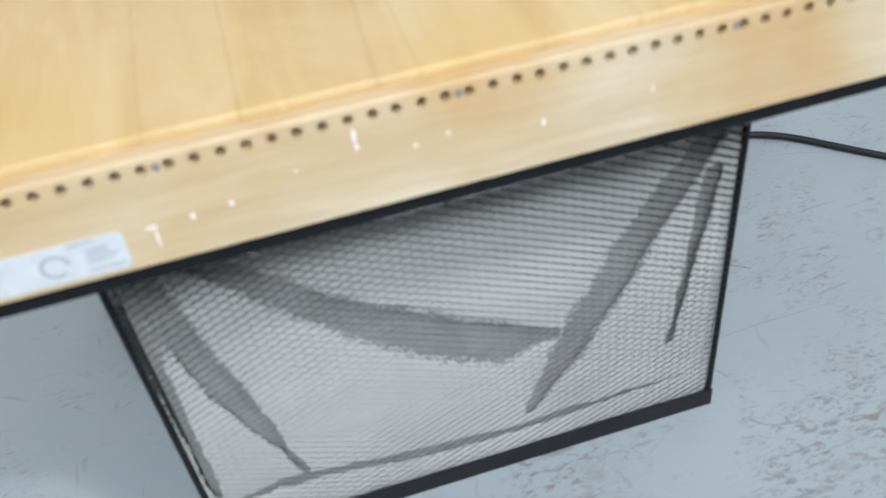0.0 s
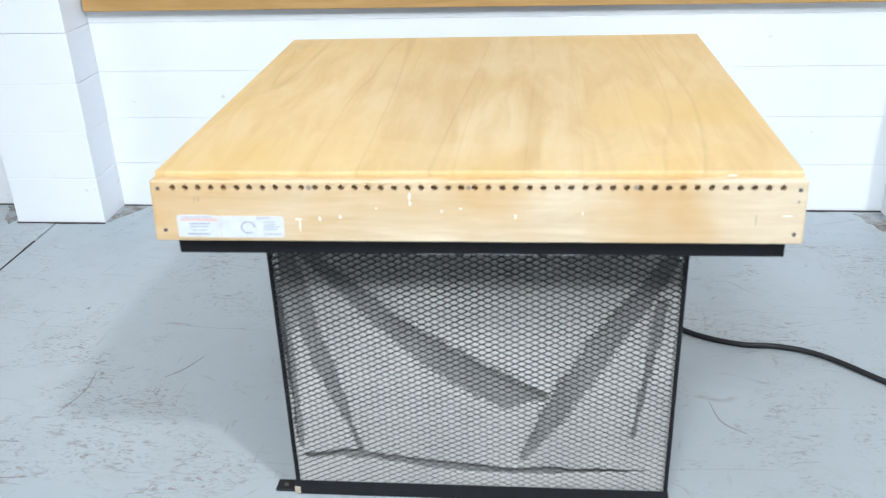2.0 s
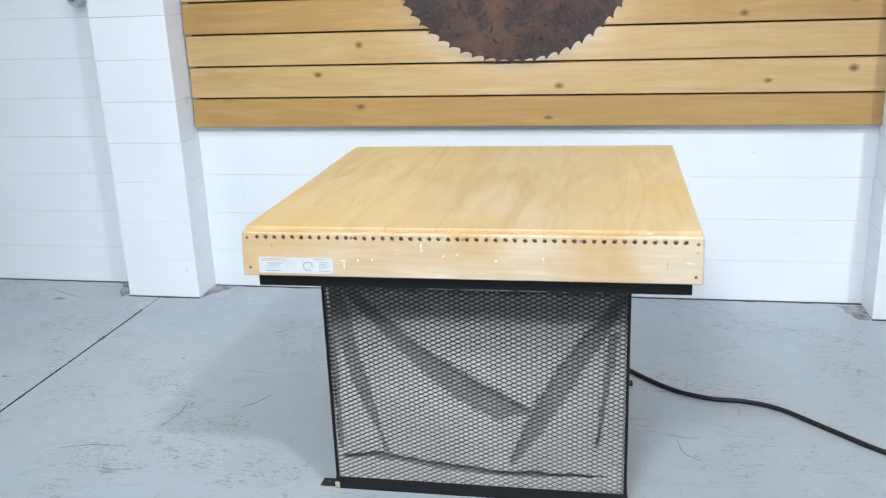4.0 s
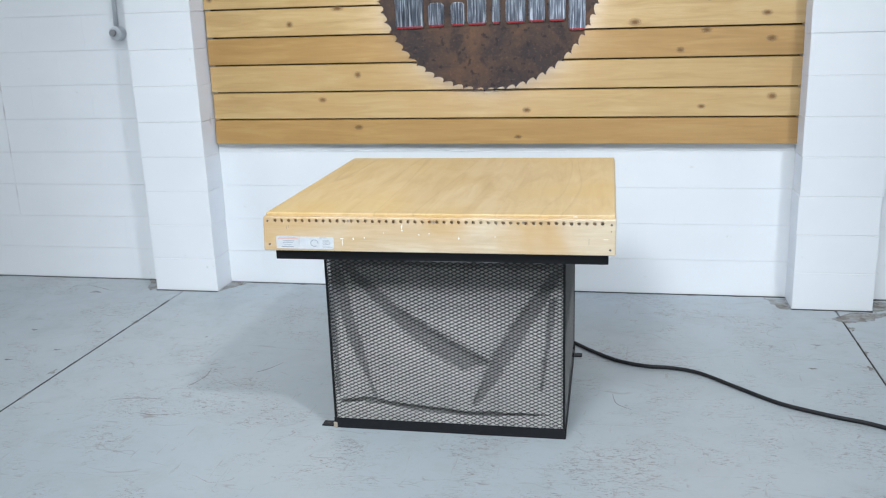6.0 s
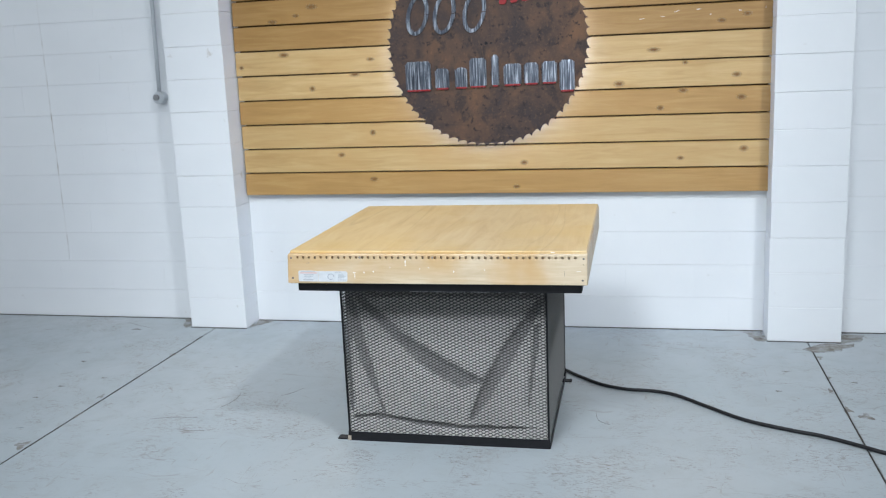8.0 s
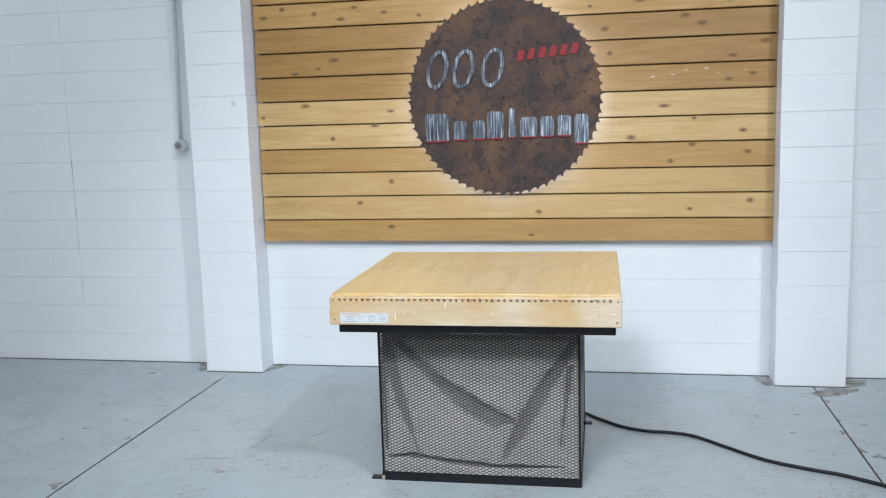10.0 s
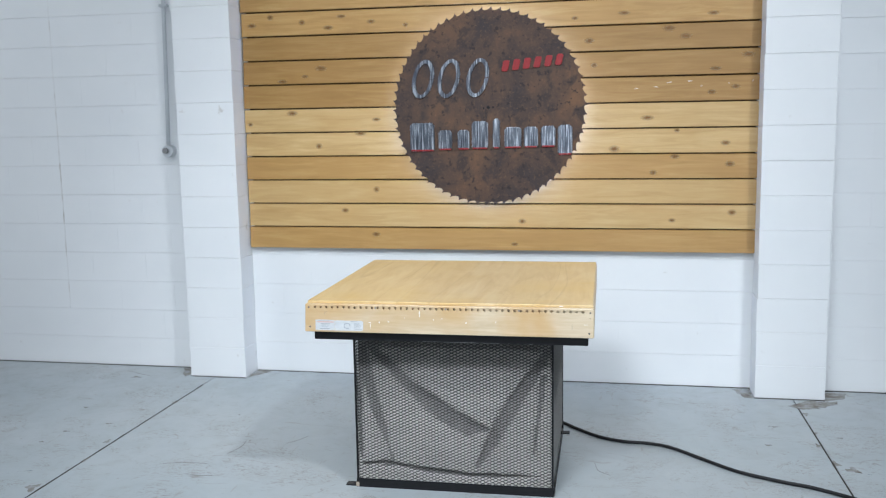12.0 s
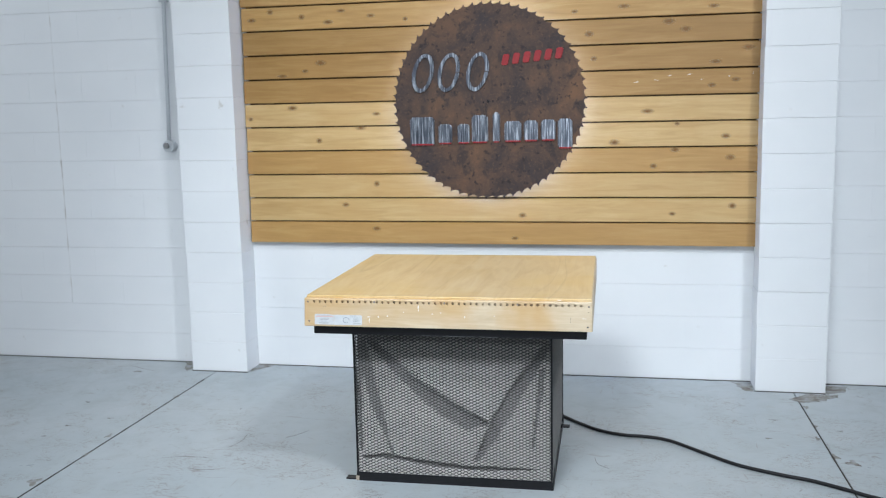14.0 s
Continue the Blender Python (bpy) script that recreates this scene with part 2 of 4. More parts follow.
PAINT, MORTAR, FLOOR = paint_block(), mortar(), floor_paint()
CEIL = plain("ceiling_paint", (0.72, 0.73, 0.73), 0.8)
FARWALL = plain("far_wall_paint", (0.62, 0.64, 0.66), 0.8, vary=0.06, scale=0.8)
GROOVE = plain("joint_dirt_hole_shade", (0.055, 0.048, 0.042), 0.9, vary=0.4)
PATCHM = patch_mat()
TOPWOOD = wood("maple_table_top", (0.48, 0.31, 0.13), (0.61, 0.445, 0.235), (0.68, 0.54, 0.34), 1, 0.33, (0.58, 0.39, 0.145), stretch=5.0, coat=0.25, bands=0.30, blot=0.8, streak=0.15)
APRON = wood("maple_apron", (0.47, 0.35, 0.215), (0.62, 0.505, 0.355), (0.70, 0.605, 0.455), 0, 0.45, (0.50, 0.29, 0.095), stretch=10.0, blot=0.95, streak=0.5)
PLANKW = wood("cedar_plank", (0.34, 0.185, 0.055), (0.50, 0.295, 0.105), (0.61, 0.41, 0.175), 0, 0.42, (0.42, 0.235, 0.08), per_object=0.35, stretch=11.0, streak=0.2)
PALEPLANK = wood("pale_cedar_plank", (0.43, 0.26, 0.095), (0.575, 0.385, 0.17), (0.68, 0.50, 0.26), 0, 0.42, (0.52, 0.315, 0.12), per_object=0.3, stretch=11.0, streak=0.2)
BROWNPLANK = wood("brown_cedar_plank", (0.27, 0.14, 0.038), (0.39, 0.22, 0.070), (0.50, 0.315, 0.125), 0, 0.42, (0.35, 0.19, 0.06), per_object=0.3, stretch=11.0, streak=0.2)
# lighter copy of the mesh steel: the side's glancing sheen put into its colour
MESHSHEEN = plain("sheen_expanded_steel", (0.17, 0.167, 0.162), 0.6, 0.0, vary=0.3, scale=50, spec=0.4)
KNOT, RUST, METAL, CLOTH = knot_mat(), rusty(), brushed(), cloth()
BLACK = plain("black_steel_paint", (0.011, 0.011, 0.013), 0.5, 0.0, vary=0.4, scale=40, spec=0.22)
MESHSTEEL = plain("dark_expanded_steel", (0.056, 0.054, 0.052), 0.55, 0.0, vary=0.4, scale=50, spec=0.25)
RUBBER = plain("black_cable_rubber", (0.014, 0.014, 0.016), 0.5, vary=0.3, spec=0.3)
REDPAINT = plain("red_sign_paint", (0.27, 0.012, 0.016), 0.4, vary=0.35, scale=60)
STICKER = plain("white_sticker_paper", (0.55, 0.57, 0.59), 0.5, vary=0.2, scale=60)
INK = plain("grey_sticker_ink", (0.30, 0.33, 0.37), 0.6, vary=0.3, scale=90)
REDINK = plain("faded_red_ink", (0.62, 0.40, 0.36), 0.6, vary=0.3, scale=90)
WHITEPAINT = plain("white_paint_drip", (0.80, 0.79, 0.76), 0.5, vary=0.05)
SCREW = plain("dull_screw_steel", (0.12, 0.11, 0.11), 0.45, 0.7, vary=0.4, scale=200)
PLUG = plain("grey_wood_filler", (0.24, 0.205, 0.175), 0.7, vary=0.3, scale=200)
CONDUIT = plain("painted_conduit", (0.52, 0.545, 0.57), 0.4, 0.0, vary=0.12, scale=20)
SCUFF = plain("dark_scuff_mark", (0.20, 0.19, 0.18), 0.7, vary=0.4, scale=60)

led = bpy.data.materials.new("white_led_strip")
led.use_nodes = True
LED_B = led.node_tree.nodes["Principled BSDF"]
LED_B.inputs["Emission Color"].default_value = (0.30, 0.46, 1, 1)
LED_B.inputs["Emission Strength"].default_value = 52.0


# ---- building helpers ----
def mesh_of(name, bm, mat):
    me = bpy.data.meshes.new(name)
    bmesh.ops.recalc_face_normals(bm, faces=bm.faces)
    bm.to_mesh(me)
    bm.free()
    me.materials.append(mat)
    return me


def smooth(me):
    for p in me.polygons:
        p.use_smooth = True
    return me


def part(name, bm, mat, parent=None, label="", soft=False):
    me = mesh_of(name, bm, mat)
    if soft:
        smooth(me)
    ob = new(name, me)
    if parent:
        ob.parent = parent
    if label:
        ob["label"] = label
    return ob


def thing(name, label, category, m=Matrix(), group="", kind=""):
    ob = new(name)
    ob.empty_display_size = 0.1
    ob.matrix_world = m
    return tagged(ob, label, category, group, kind)


def box(bm, x0, x1, y0, y1, z0, z1, bev=0.0, segs=1):
    vs = bmesh.ops.create_cube(bm, size=1.0)["verts"]
    for v in vs:
        v.co = Vector(((x0 + x1) / 2 + v.co.x * (x1 - x0), (y0 + y1) / 2 + v.co.y * (y1 - y0), (z0 + z1) / 2 + v.co.z * (z1 - z0)))
    if bev:
        es = list({e for v in vs for e in v.link_edges})
        bmesh.ops.bevel(bm, geom=es, offset=bev, segments=segs, profile=0.5, affect="EDGES")
    return bm


def boxbm(*a, **k):
    return box(bmesh.new(), *a, **k)


def tube(points, radius, sides=10, closed=False):
    """A round bar along points, with flat ends."""
    bm = bmesh.new()
    pts = [Vector(p) for p in points]
    rings = []
    for i, p in enumerate(pts):
        d = (pts[min(i + 1, len(pts) - 1)] - pts[max(i - 1, 0)]).normalized()
        side = d.cross(Vector((0, 0, 1)))
        side = side.normalized() if side.length > 1e-4 else Vector((1, 0, 0))
        up = side.cross(d)
        rings.append([bm.verts.new(p + radius * (math.cos(2 * math.pi * k / sides) * side + math.sin(2 * math.pi * k / sides) * up)) for k in range(sides)])
    for a, b in zip(rings, rings[1:]):
        for k in range(sides):
            bm.faces.new((a[k], a[(k + 1) % sides], b[(k + 1) % sides], b[k]))
    bm.faces.new(rings[0])
    bm.faces.new(rings[-1])
    return bm


def spline(pts, n):
    """Catmull-Rom through pts, n steps a span."""
    P = [Vector(p) for p in pts]
    P = [2 * P[0] - P[1]] + P + [2 * P[-1] - P[-2]]
    out = []
    for i in range(1, len(P) - 2):
        for k in range(n):
            t = k / n
            a, b, c, d = P[i - 1:i + 3]
            out.append(0.5 * (2 * b + (c - a) * t + (2 * a - 5 * b + 4 * c - d) * t * t + (3 * b - a - 3 * c + d) * t ** 3))
    out.append(P[-2])
    return out


def prism(outline, y0, y1, bev=0.0):
    """An outline in x and z, thick from y0 to y1."""
    bm = bmesh.new()
    a = [bm.verts.new((x, y0, z)) for x, z in outline]
    b = [bm.verts.new((x, y1, z)) for x, z in outline]
    bm.faces.new(a)
    bm.faces.new(b[::-1])
    n = len(a)
    for i in range(n):
        bm.faces.new((a[i], a[(i + 1) % n], b[(i + 1) % n], b[i]))
    if bev:
        es = [e for e in bm.edges if all(abs(v.co.y - y0) < 1e-6 for v in e.verts)]
        bmesh.ops.bevel(bm, geom=es, offset=bev, segments=2, profile=0.5, affect="EDGES")
    return bm


# ---- the shell of the workshop ----
WALL_Y, PIL_Y = 1.885, 1.679
COURSE, BLOCK = 0.2076, 0.4152
PIL_L, PIL_R = (-1.690, -1.284), (2.042, 2.450)
XL, XR, YB, HIGH = -7.0, 7.5, -9.0, 6.0

floor = thing("floor", "pale grey painted concrete floor with scratches and dust", "floor", kind="structure")
JOINTS = (-1.513, 2.268)
edges = [XL, *JOINTS, XR]
for a, b in zip(edges, edges[1:]):
    part("slab", boxbm(a + 0.0035, b - 0.0035, YB, WALL_Y - 0.004, -0.12, 0.0, bev=0.003), FLOOR, floor)
part("joint_bed", boxbm(XL, XR, YB, WALL_Y, -0.14, -0.010), GROOVE, floor, "dark dirt in the joints")

ceiling = part("ceiling", boxbm(XL, XR, YB, WALL_Y + 0.2, HIGH, HIGH + 0.15), CEIL)
tagged(ceiling, "plain pale workshop ceiling", "ceiling", kind="structure")
for nm, bb in (("wall_west", (XL - 0.2, XL, YB, WALL_Y + 0.2, -0.1, HIGH)), ("wall_east", (XR, XR + 0.2, YB, WALL_Y + 0.2, -0.1, HIGH)), ("wall_south", (XL, XR, YB - 0.2, YB, -0.1, HIGH))):
    tagged(part(nm, boxbm(*bb), FARWALL), "plain pale painted workshop wall", "wall", kind="structure")

wall = thing("wall_north", "white painted concrete block wall with thin joints", "wall", kind="structure")
part("mortar_bed", boxbm(XL, XR, WALL_Y + 0.004, WALL_Y + 0.2, 0.0, HIGH), MORTAR, wall, "white painted mortar behind the blocks")

# ---- the carving table, on its own axes: front left foot of the steel box at the origin ----
TABLE = pose(0, 0, 0, 0, 0, 0.8)
AX0, AX1, AY0, AY1 = -0.175, 1.111, -0.143, 1.112
AZ0, AZ1, TOPZ = 0.781, 0.905, 0.917
BOXW, BOXD, BOXH = 0.93, 0.95, 0.745
# the wooden top with its rim sits on the box as one
TOP = pose(-0.001, -0.016, 0.008)
# its front board leans in a little
LEAN = TOP @ pose(0, AY0, AZ0, -6.5) @ pose(0, -AY0, -AZ0)

table = thing("downdraft_table", "square maple-topped shop table on a black expanded steel box", "work table", TABLE)
part("table_top", boxbm(AX0 + 0.004, AX1 - 0.004, AY0 + 0.037, AY1 - 0.006, AZ1 - 0.004, TOPZ, bev=0.0045, segs=2), TOPWOOD, table, "worn honey-coloured maple panel with streaked grain").matrix_local = TOP


HOLE_Z = 0.893


def drilled_board():
    """The front apron: a board with a row of round holes sunk into it."""
    bm = bmesh.new()
    n, pitch, r, depth, zc = 46, 0.02645, 0.0062, 0.0225, HOLE_Z
    x_first = (AX0 + AX1) / 2 - pitch * (n - 1) / 2
    y0, y1 = AY0, AY0 + 0.024
    zl, zh = zc - 0.0125, AZ1 - 0.001
    k = 12

    def v(x, y, z):
        return bm.verts.new((x, y, z))
    for i in range(n):
        xc = x_first + i * pitch + random.uniform(-0.0006, 0.0006)
        zz = zc + random.uniform(-0.0004, 0.0004)
        xa, xb = x_first + (i - 0.5) * pitch, x_first + (i + 0.5) * pitch
        rim = [v(xc + r * math.cos(2 * math.pi * (j + 0.5) / k), y0, zz + r * math.sin(2 * math.pi * (j + 0.5) / k)) for j in range(k)]
        deep = [v(q.co.x, y0 + depth, q.co.z) for q in rim]
        frame_pts = []
        for j in range(k):
            a = 2 * math.pi * (j + 0.5) / k
            dx, dz = math.cos(a), math.sin(a)
            hx = (xb - xc) if dx > 0 else (xc - xa)
            hz = (zh - zz) if dz > 0 else (zz - zl)
            s = min(hx / abs(dx) if abs(dx) > 1e-6 else 9, hz / abs(dz) if abs(dz) > 1e-6 else 9)
            frame_pts.append(v(xc + dx * s, y0, zz + dz * s))
        for j in range(k):
            a, b = frame_pts[j], frame_pts[(j + 1) % k]
            ring = [rim[j], a]
            on_x = lambda q: abs(q.co.x - xa) < 1e-6 or abs(q.co.x - xb) < 1e-6
            if on_x(a) != on_x(b):
                cx = a.co.x if on_x(a) else b.co.x
                cz = b.co.z if on_x(a) else a.co.z
                ring.append(v(cx, y0, cz))
            bm.faces.new(ring + [b, rim[(j + 1) % k]])
            bm.faces.new((rim[j], rim[(j + 1) % k], deep[(j + 1) % k], deep[j]))
        bm.faces.new(deep[::-1])
    xs, xe = x_first - pitch / 2, x_first + (n - 0.5) * pitch
    round_top = [(y0, zh), (y0 + 0.0012, zh + 0.0025), (y0 + 0.004, AZ1 + 0.003), (y1, AZ1 + 0.003)]
    # rounded ends of the board
    for x_in, x_out, s in ((xs, AX0, -1), (xe, AX1, 1)):
        c = 0.006
        for (za, zb) in ((zl, zh),):
            bm.faces.new((v(x_in, y0, za), v(x_out - s * c, y0, za), v(x_out - s * c, y0, zb), v(x_in, y0, zb)))
    for (za, zb) in ((AZ0 + 0.002, zl), ):
        bm.faces.new((v(AX0 + 0.006, y0, za), v(AX1 - 0.006, y0, za), v(AX1 - 0.006, y0, zb), v(AX0 + 0.006, y0, zb)))
    for x_out, s in ((AX0, -1), (AX1, 1)):
        c = 0.006
        bm.faces.new((v(x_out - s * c, y0, AZ0 + 0.002), v(x_out - s * c * 0.3, y0 + c * 0.3, AZ0 + 0.002), v(x_out - s * c * 0.3, y0 + c * 0.3, zh), v(x_out - s * c, y0, zh)))
        bm.faces.new((v(x_out - s * c * 0.3, y0 + c * 0.3, AZ0 + 0.002), v(x_out, y0 + c, AZ0 + 0.002), v(x_out, y0 + c, zh), v(x_out - s * c * 0.3, y0 + c * 0.3, zh)))
        bm.faces.new((v(x_out, y0 + c, AZ0 + 0.002), v(x_out, y1, AZ0 + 0.002), v(x_out, y1, zh), v(x_out, y0 + c, zh)))
    # rounded upper edge, then the flat top, the back and the underside
    for (ya, za), (yb, zb) in zip(round_top, round_top[1:]):
        bm.faces.new((v(AX0 + 0.004, ya, za), v(AX1 - 0.004, ya, za), v(AX1 - 0.004, yb, zb), v(AX0 + 0.004, yb, zb)))
    bm.faces.new((v(AX0, y1, AZ0), v(AX1, y1, AZ0), v(AX1, y1, AZ1 + 0.003), v(AX0, y1, AZ1 + 0.003)))
    bm.faces.new((v(AX0 + 0.004, y0 + 0.003, AZ0), v(AX1 - 0.004, y0 + 0.003, AZ0), v(AX1, y1, AZ0), v(AX0, y1, AZ0)))
    bm.faces.new((v(AX0 + 0.004, y0, AZ0 + 0.002), v(AX1 - 0.004, y0, AZ0 + 0.002), v(AX1 - 0.004, y0 + 0.003, AZ0), v(AX0 + 0.004, y0 + 0.003, AZ0)))
    bmesh.ops.remove_doubles(bm, verts=bm.verts, dist=0.0001)
    return bm


front = part("apron_front", drilled_board(), APRON, table, "pale maple edge board with a row of drilled holes")
front.matrix_local = LEAN
part("apron_back", boxbm(AX0, AX1, AY1 - 0.024, AY1, AZ0, AZ1, bev=0.004, segs=2), APRON, table).matrix_local = TOP
for xa in (AX0, AX1 - 0.024):
    part("apron_side", boxbm(xa, xa + 0.024, AY0 + 0.0245, AY1 - 0.0245, AZ0, AZ1, bev=0.004, segs=2), APRON, table).matrix_local = TOP


def disc(x, z, r, y0, y1, k=14):
    return prism([(x + r * math.cos(2 * math.pi * i / k), z + r * math.sin(2 * math.pi * i / k)) for i in range(k)], y0, y1)


for x, z in ((AX0 + 0.018, HOLE_Z - 0.002), (AX1 - 0.016, HOLE_Z - 0.004), (AX0 + 0.024, 0.804), (AX1 - 0.02, 0.801)):
    part("screw", disc(x, z, 0.0042, AY0 - 0.0006, AY0 + 0.003), SCREW, front, "dark sunk screw head")
for x in (0.1517, 0.4691, 0.7900):
    part("filler_plug", disc(x, HOLE_Z + 0.0005, 0.0048, AY0 - 0.0005, AY0 + 0.003), PLUG, front, "grey filled screw hole")
part("nail_hole", disc(AX1 - 0.017, 0.866, 0.002, AY0 - 0.0004, AY0 + 0.002), SCREW, front)

# sticker with its faded print
sx0, sx1, sz0, sz1 = -0.124, 0.096, 0.789, 0.835


def sticker_outline(x0, x1, z0, z1, r):
    out = [(x0, z0)]
    out.append((x1 - r * 0.4, z0))
    for i in range(6):
        a = -math.pi / 2 + i * math.pi / 10
        out.append((x1 - r + r * math.cos(a), z0 + r + r * math.sin(a)))
    for i in range(6):
        a = i * math.pi / 10
        out.append((x1 - r + r * math.cos(a), z1 - r + r * math.sin(a)))
    out.append((x0, z1))
    return out


sticker = part("sticker", prism(sticker_outline(-0.034, sx1, sz0, sz1 - 0.001, 0.008), AY0 - 0.0009, AY0 - 0.0001), STICKER, front, "white paper sticker with a faded round print")
part("sticker", prism([(sx0, sz0 + 0.0005), (-0.035, sz0), (-0.0352, sz1 - 0.002), (-0.06, sz1 + 0.001), (-0.11, sz1 + 0.0015), (sx0 - 0.001, sz1)], AY0 - 0.0009, AY0 - 0.0001), STICKER, front, "white paper sticker with faded red and grey print")
for x0, x1, z0, z1, mt in ((-0.118, -0.040, 0.8235, 0.829, REDINK), (-0.113, -0.05, 0.8305, 0.8325, INK), (-0.100, -0.056, 0.8165, 0.8195, INK), (-0.098, -0.060, 0.8105, 0.813, INK),
                           (-0.095, -0.063, 0.8035, 0.8055, INK), (-0.105, -0.058, 0.7945, 0.798, INK), (0.040, 0.068, 0.829, 0.8315, INK), (0.054, 0.078, 0.8205, 0.8225, INK),
                           (0.054, 0.080, 0.8155, 0.8175, INK), (0.054, 0.088, 0.8105, 0.8125, INK), (0.054, 0.083, 0.8055, 0.8075, INK), (0.054, 0.090, 0.7955, 0.7975, INK)):
    part("print_bar", prism([(x0, z0), (x1, z0 + 0.0003), (x1, z1), (x0, z1 - 0.0003)], AY0 - 0.0013, AY0 - 0.0010), mt, front)
ringbm = bmesh.new()
ro, ri, kk = 0.0135, 0.0105, 20
for i in range(kk - 3):
    a, b = 2 * math.pi * i / kk, 2 * math.pi * (i + 1) / kk
    q = [(0.022 + r * 1.15 * math.cos(t), 0.8105 + r * math.sin(t)) for r, t in ((ro, a), (ro, b), (ri, b), (ri, a))]
    ringbm.faces.new([ringbm.verts.new((x, AY0 - 0.0012, z)) for x, z in q])
part("print_ring", ringbm, INK, front)

# dabs of white paint and scratches on the edge board
random.seed(5)
for x, z, w, h in ((0.352, 0.874, 0.0022, 0.0085), (0.3525, 0.862, 0.0028, 0.004), (0.126, 0.828, 0.008, 0.0018), (0.129, 0.815, 0.0016, 0.012), (0.17, 0.829, 0.0024, 0.004), (0.212, 0.833, 0.003, 0.003),
                   (0.415, 0.846, 0.0028, 0.0022), (0.452, 0.851, 0.0025, 0.002), (0.56, 0.835, 0.0025, 0.004), (0.285, 0.851, 0.0015, 0.0015), (0.69, 0.842, 0.0015, 0.003), (1.075, 0.838, 0.012, 0.0012)):
    k = 9
    part("paint_dab", prism([(x + w * random.uniform(0.7, 1.25) * math.cos(2 * math.pi * i / k), z + h * random.uniform(0.7, 1.25) * math.sin(2 * math.pi * i / k)) for i in range(k)], AY0 - 0.0006, AY0 + 0.0005), WHITEPAINT, front)
part("paint_dab", boxbm(0.962, 0.978, AY0 + 0.0102, AY0 + 0.0125, TOPZ - 0.0035, TOPZ - 0.001), WHITEPAINT, front, "white scuffed edge of the top")
for x, z, h in ((1.018, 0.829, 0.022), (-0.084, 0.868, 0.012), (-0.076, 0.87, 0.01)):
    part("pencil_line", boxbm(x - 0.0006, x + 0.0006, AY0 - 0.0004, AY0 + 0.001, z - h / 2, z + h / 2), PLUG, front)

# black angle-iron rim below the aprons
FX0, FX1, FY0, FY1, FZ0 = -0.139, 1.086, -0.115, 1.088, 0.7405
rim = part("steel_rim", boxbm(FX0, FX1, FY0, FY0 + 0.006, FZ0, AZ0 - 0.001, bev=0.0012), BLACK, table, "black painted angle-iron rim")
rim.matrix_local = TOP
part("steel_rim", boxbm(FX0, FX1, FY1 - 0.006, FY1, FZ0, AZ0 - 0.001, bev=0.0012), BLACK, table).matrix_local = TOP
for xa in (FX0, FX1 - 0.006):
    part("steel_rim", boxbm(xa, xa + 0.006, FY0 + 0.0065, FY1 - 0.0065, FZ0, AZ0 - 0.001, bev=0.0012), BLACK, table).matrix_local = TOP
part("under_deck", boxbm(FX0 + 0.007, FX1 - 0.007, FY0 + 0.007, FY1 - 0.007, AZ0 - 0.008, AZ0 - 0.002), BLACK, table, "dark sheet under the top").matrix_local = TOP

BARE = plain("bare_worn_steel", (0.16, 0.16, 0.165), 0.45, 0.3, 0.3, 150)
random.seed(17)
for x0, x1 in ((0.36, 0.44), (0.455, 0.60), (0.62, 0.70), (0.74, 0.752), (0.83, 0.85), (0.21, 0.217)):
    scrape = part("worn_edge", boxbm(x0, x1, FY0 - 0.0006, FY0 + 0.001, FZ0 - 0.0003, FZ0 + random.uniform(0.0012, 0.0018), bev=0.0004), BARE, rim, "paint scraped off the lower edge")

def flat_disc(x, y, r, z0, z1, k=12):
    bm = prism([(x + r * math.cos(2 * math.pi * i / k), y + r * math.sin(2 * math.pi * i / k)) for i in range(k)], 0, 1)
    for v in bm.verts:
        v.co = Vector((v.co.x, v.co.z, z0 if v.co.y > 0.5 else z1))
    return bm


# corner posts and foot rails of the box
for xa in (0, BOXW - 0.009):
    for ya in (0, BOXD - 0.009):
        part("corner_post", boxbm(xa, xa + 0.009, ya, ya + 0.009, 0.002, BOXH, bev=0.0015), BLACK, table)
part("foot_rail", boxbm(-0.001, BOXW + 0.001, -0.003, -0.0005, 0.0, 0.044, bev=0.0008), BLACK, table, "black flat steel rail along the floor")
part("foot_rail", boxbm(0, BOXW, BOXD + 0.0005, BOXD + 0.003, 0.0, 0.044, bev=0.0008), BLACK, table)
for xa in (-0.0035, BOXW + 0.0012):
    part("foot_rail", boxbm(xa, xa + 0.0023, 0.0, BOXD, 0.0, 0.030, bev=0.0008), BLACK, table)
for x0, x1, ya in ((-0.058, 0.012, 0.004), (BOXW - 0.02, BOXW + 0.040, 0.850)):
    bmf = boxbm(x0, x1, ya, ya + 0.042, 0.0, 0.006, bev=0.0015)
    lug = part("floor_lug", bmf, BLACK, table, "flat steel lug with a bolt hole")
    hx = x0 + 0.024 if x0 < 0 else x1 - 0.022
    # dark disc laid on the lug paints the shade of its bolt hole
    part("hole_shade_disc", flat_disc(hx, ya + 0.021, 0.0065, 0.0058, 0.0064), GROOVE, lug)
part("chipped_corner", boxbm(-0.0045, 0.011, -0.0045, -0.001, 0.002, 0.024, bev=0.001), plain("bare_chipped_steel", (0.45, 0.38, 0.30), 0.5, 0.2, 0.4, 120), table, "bare chipped steel corner")


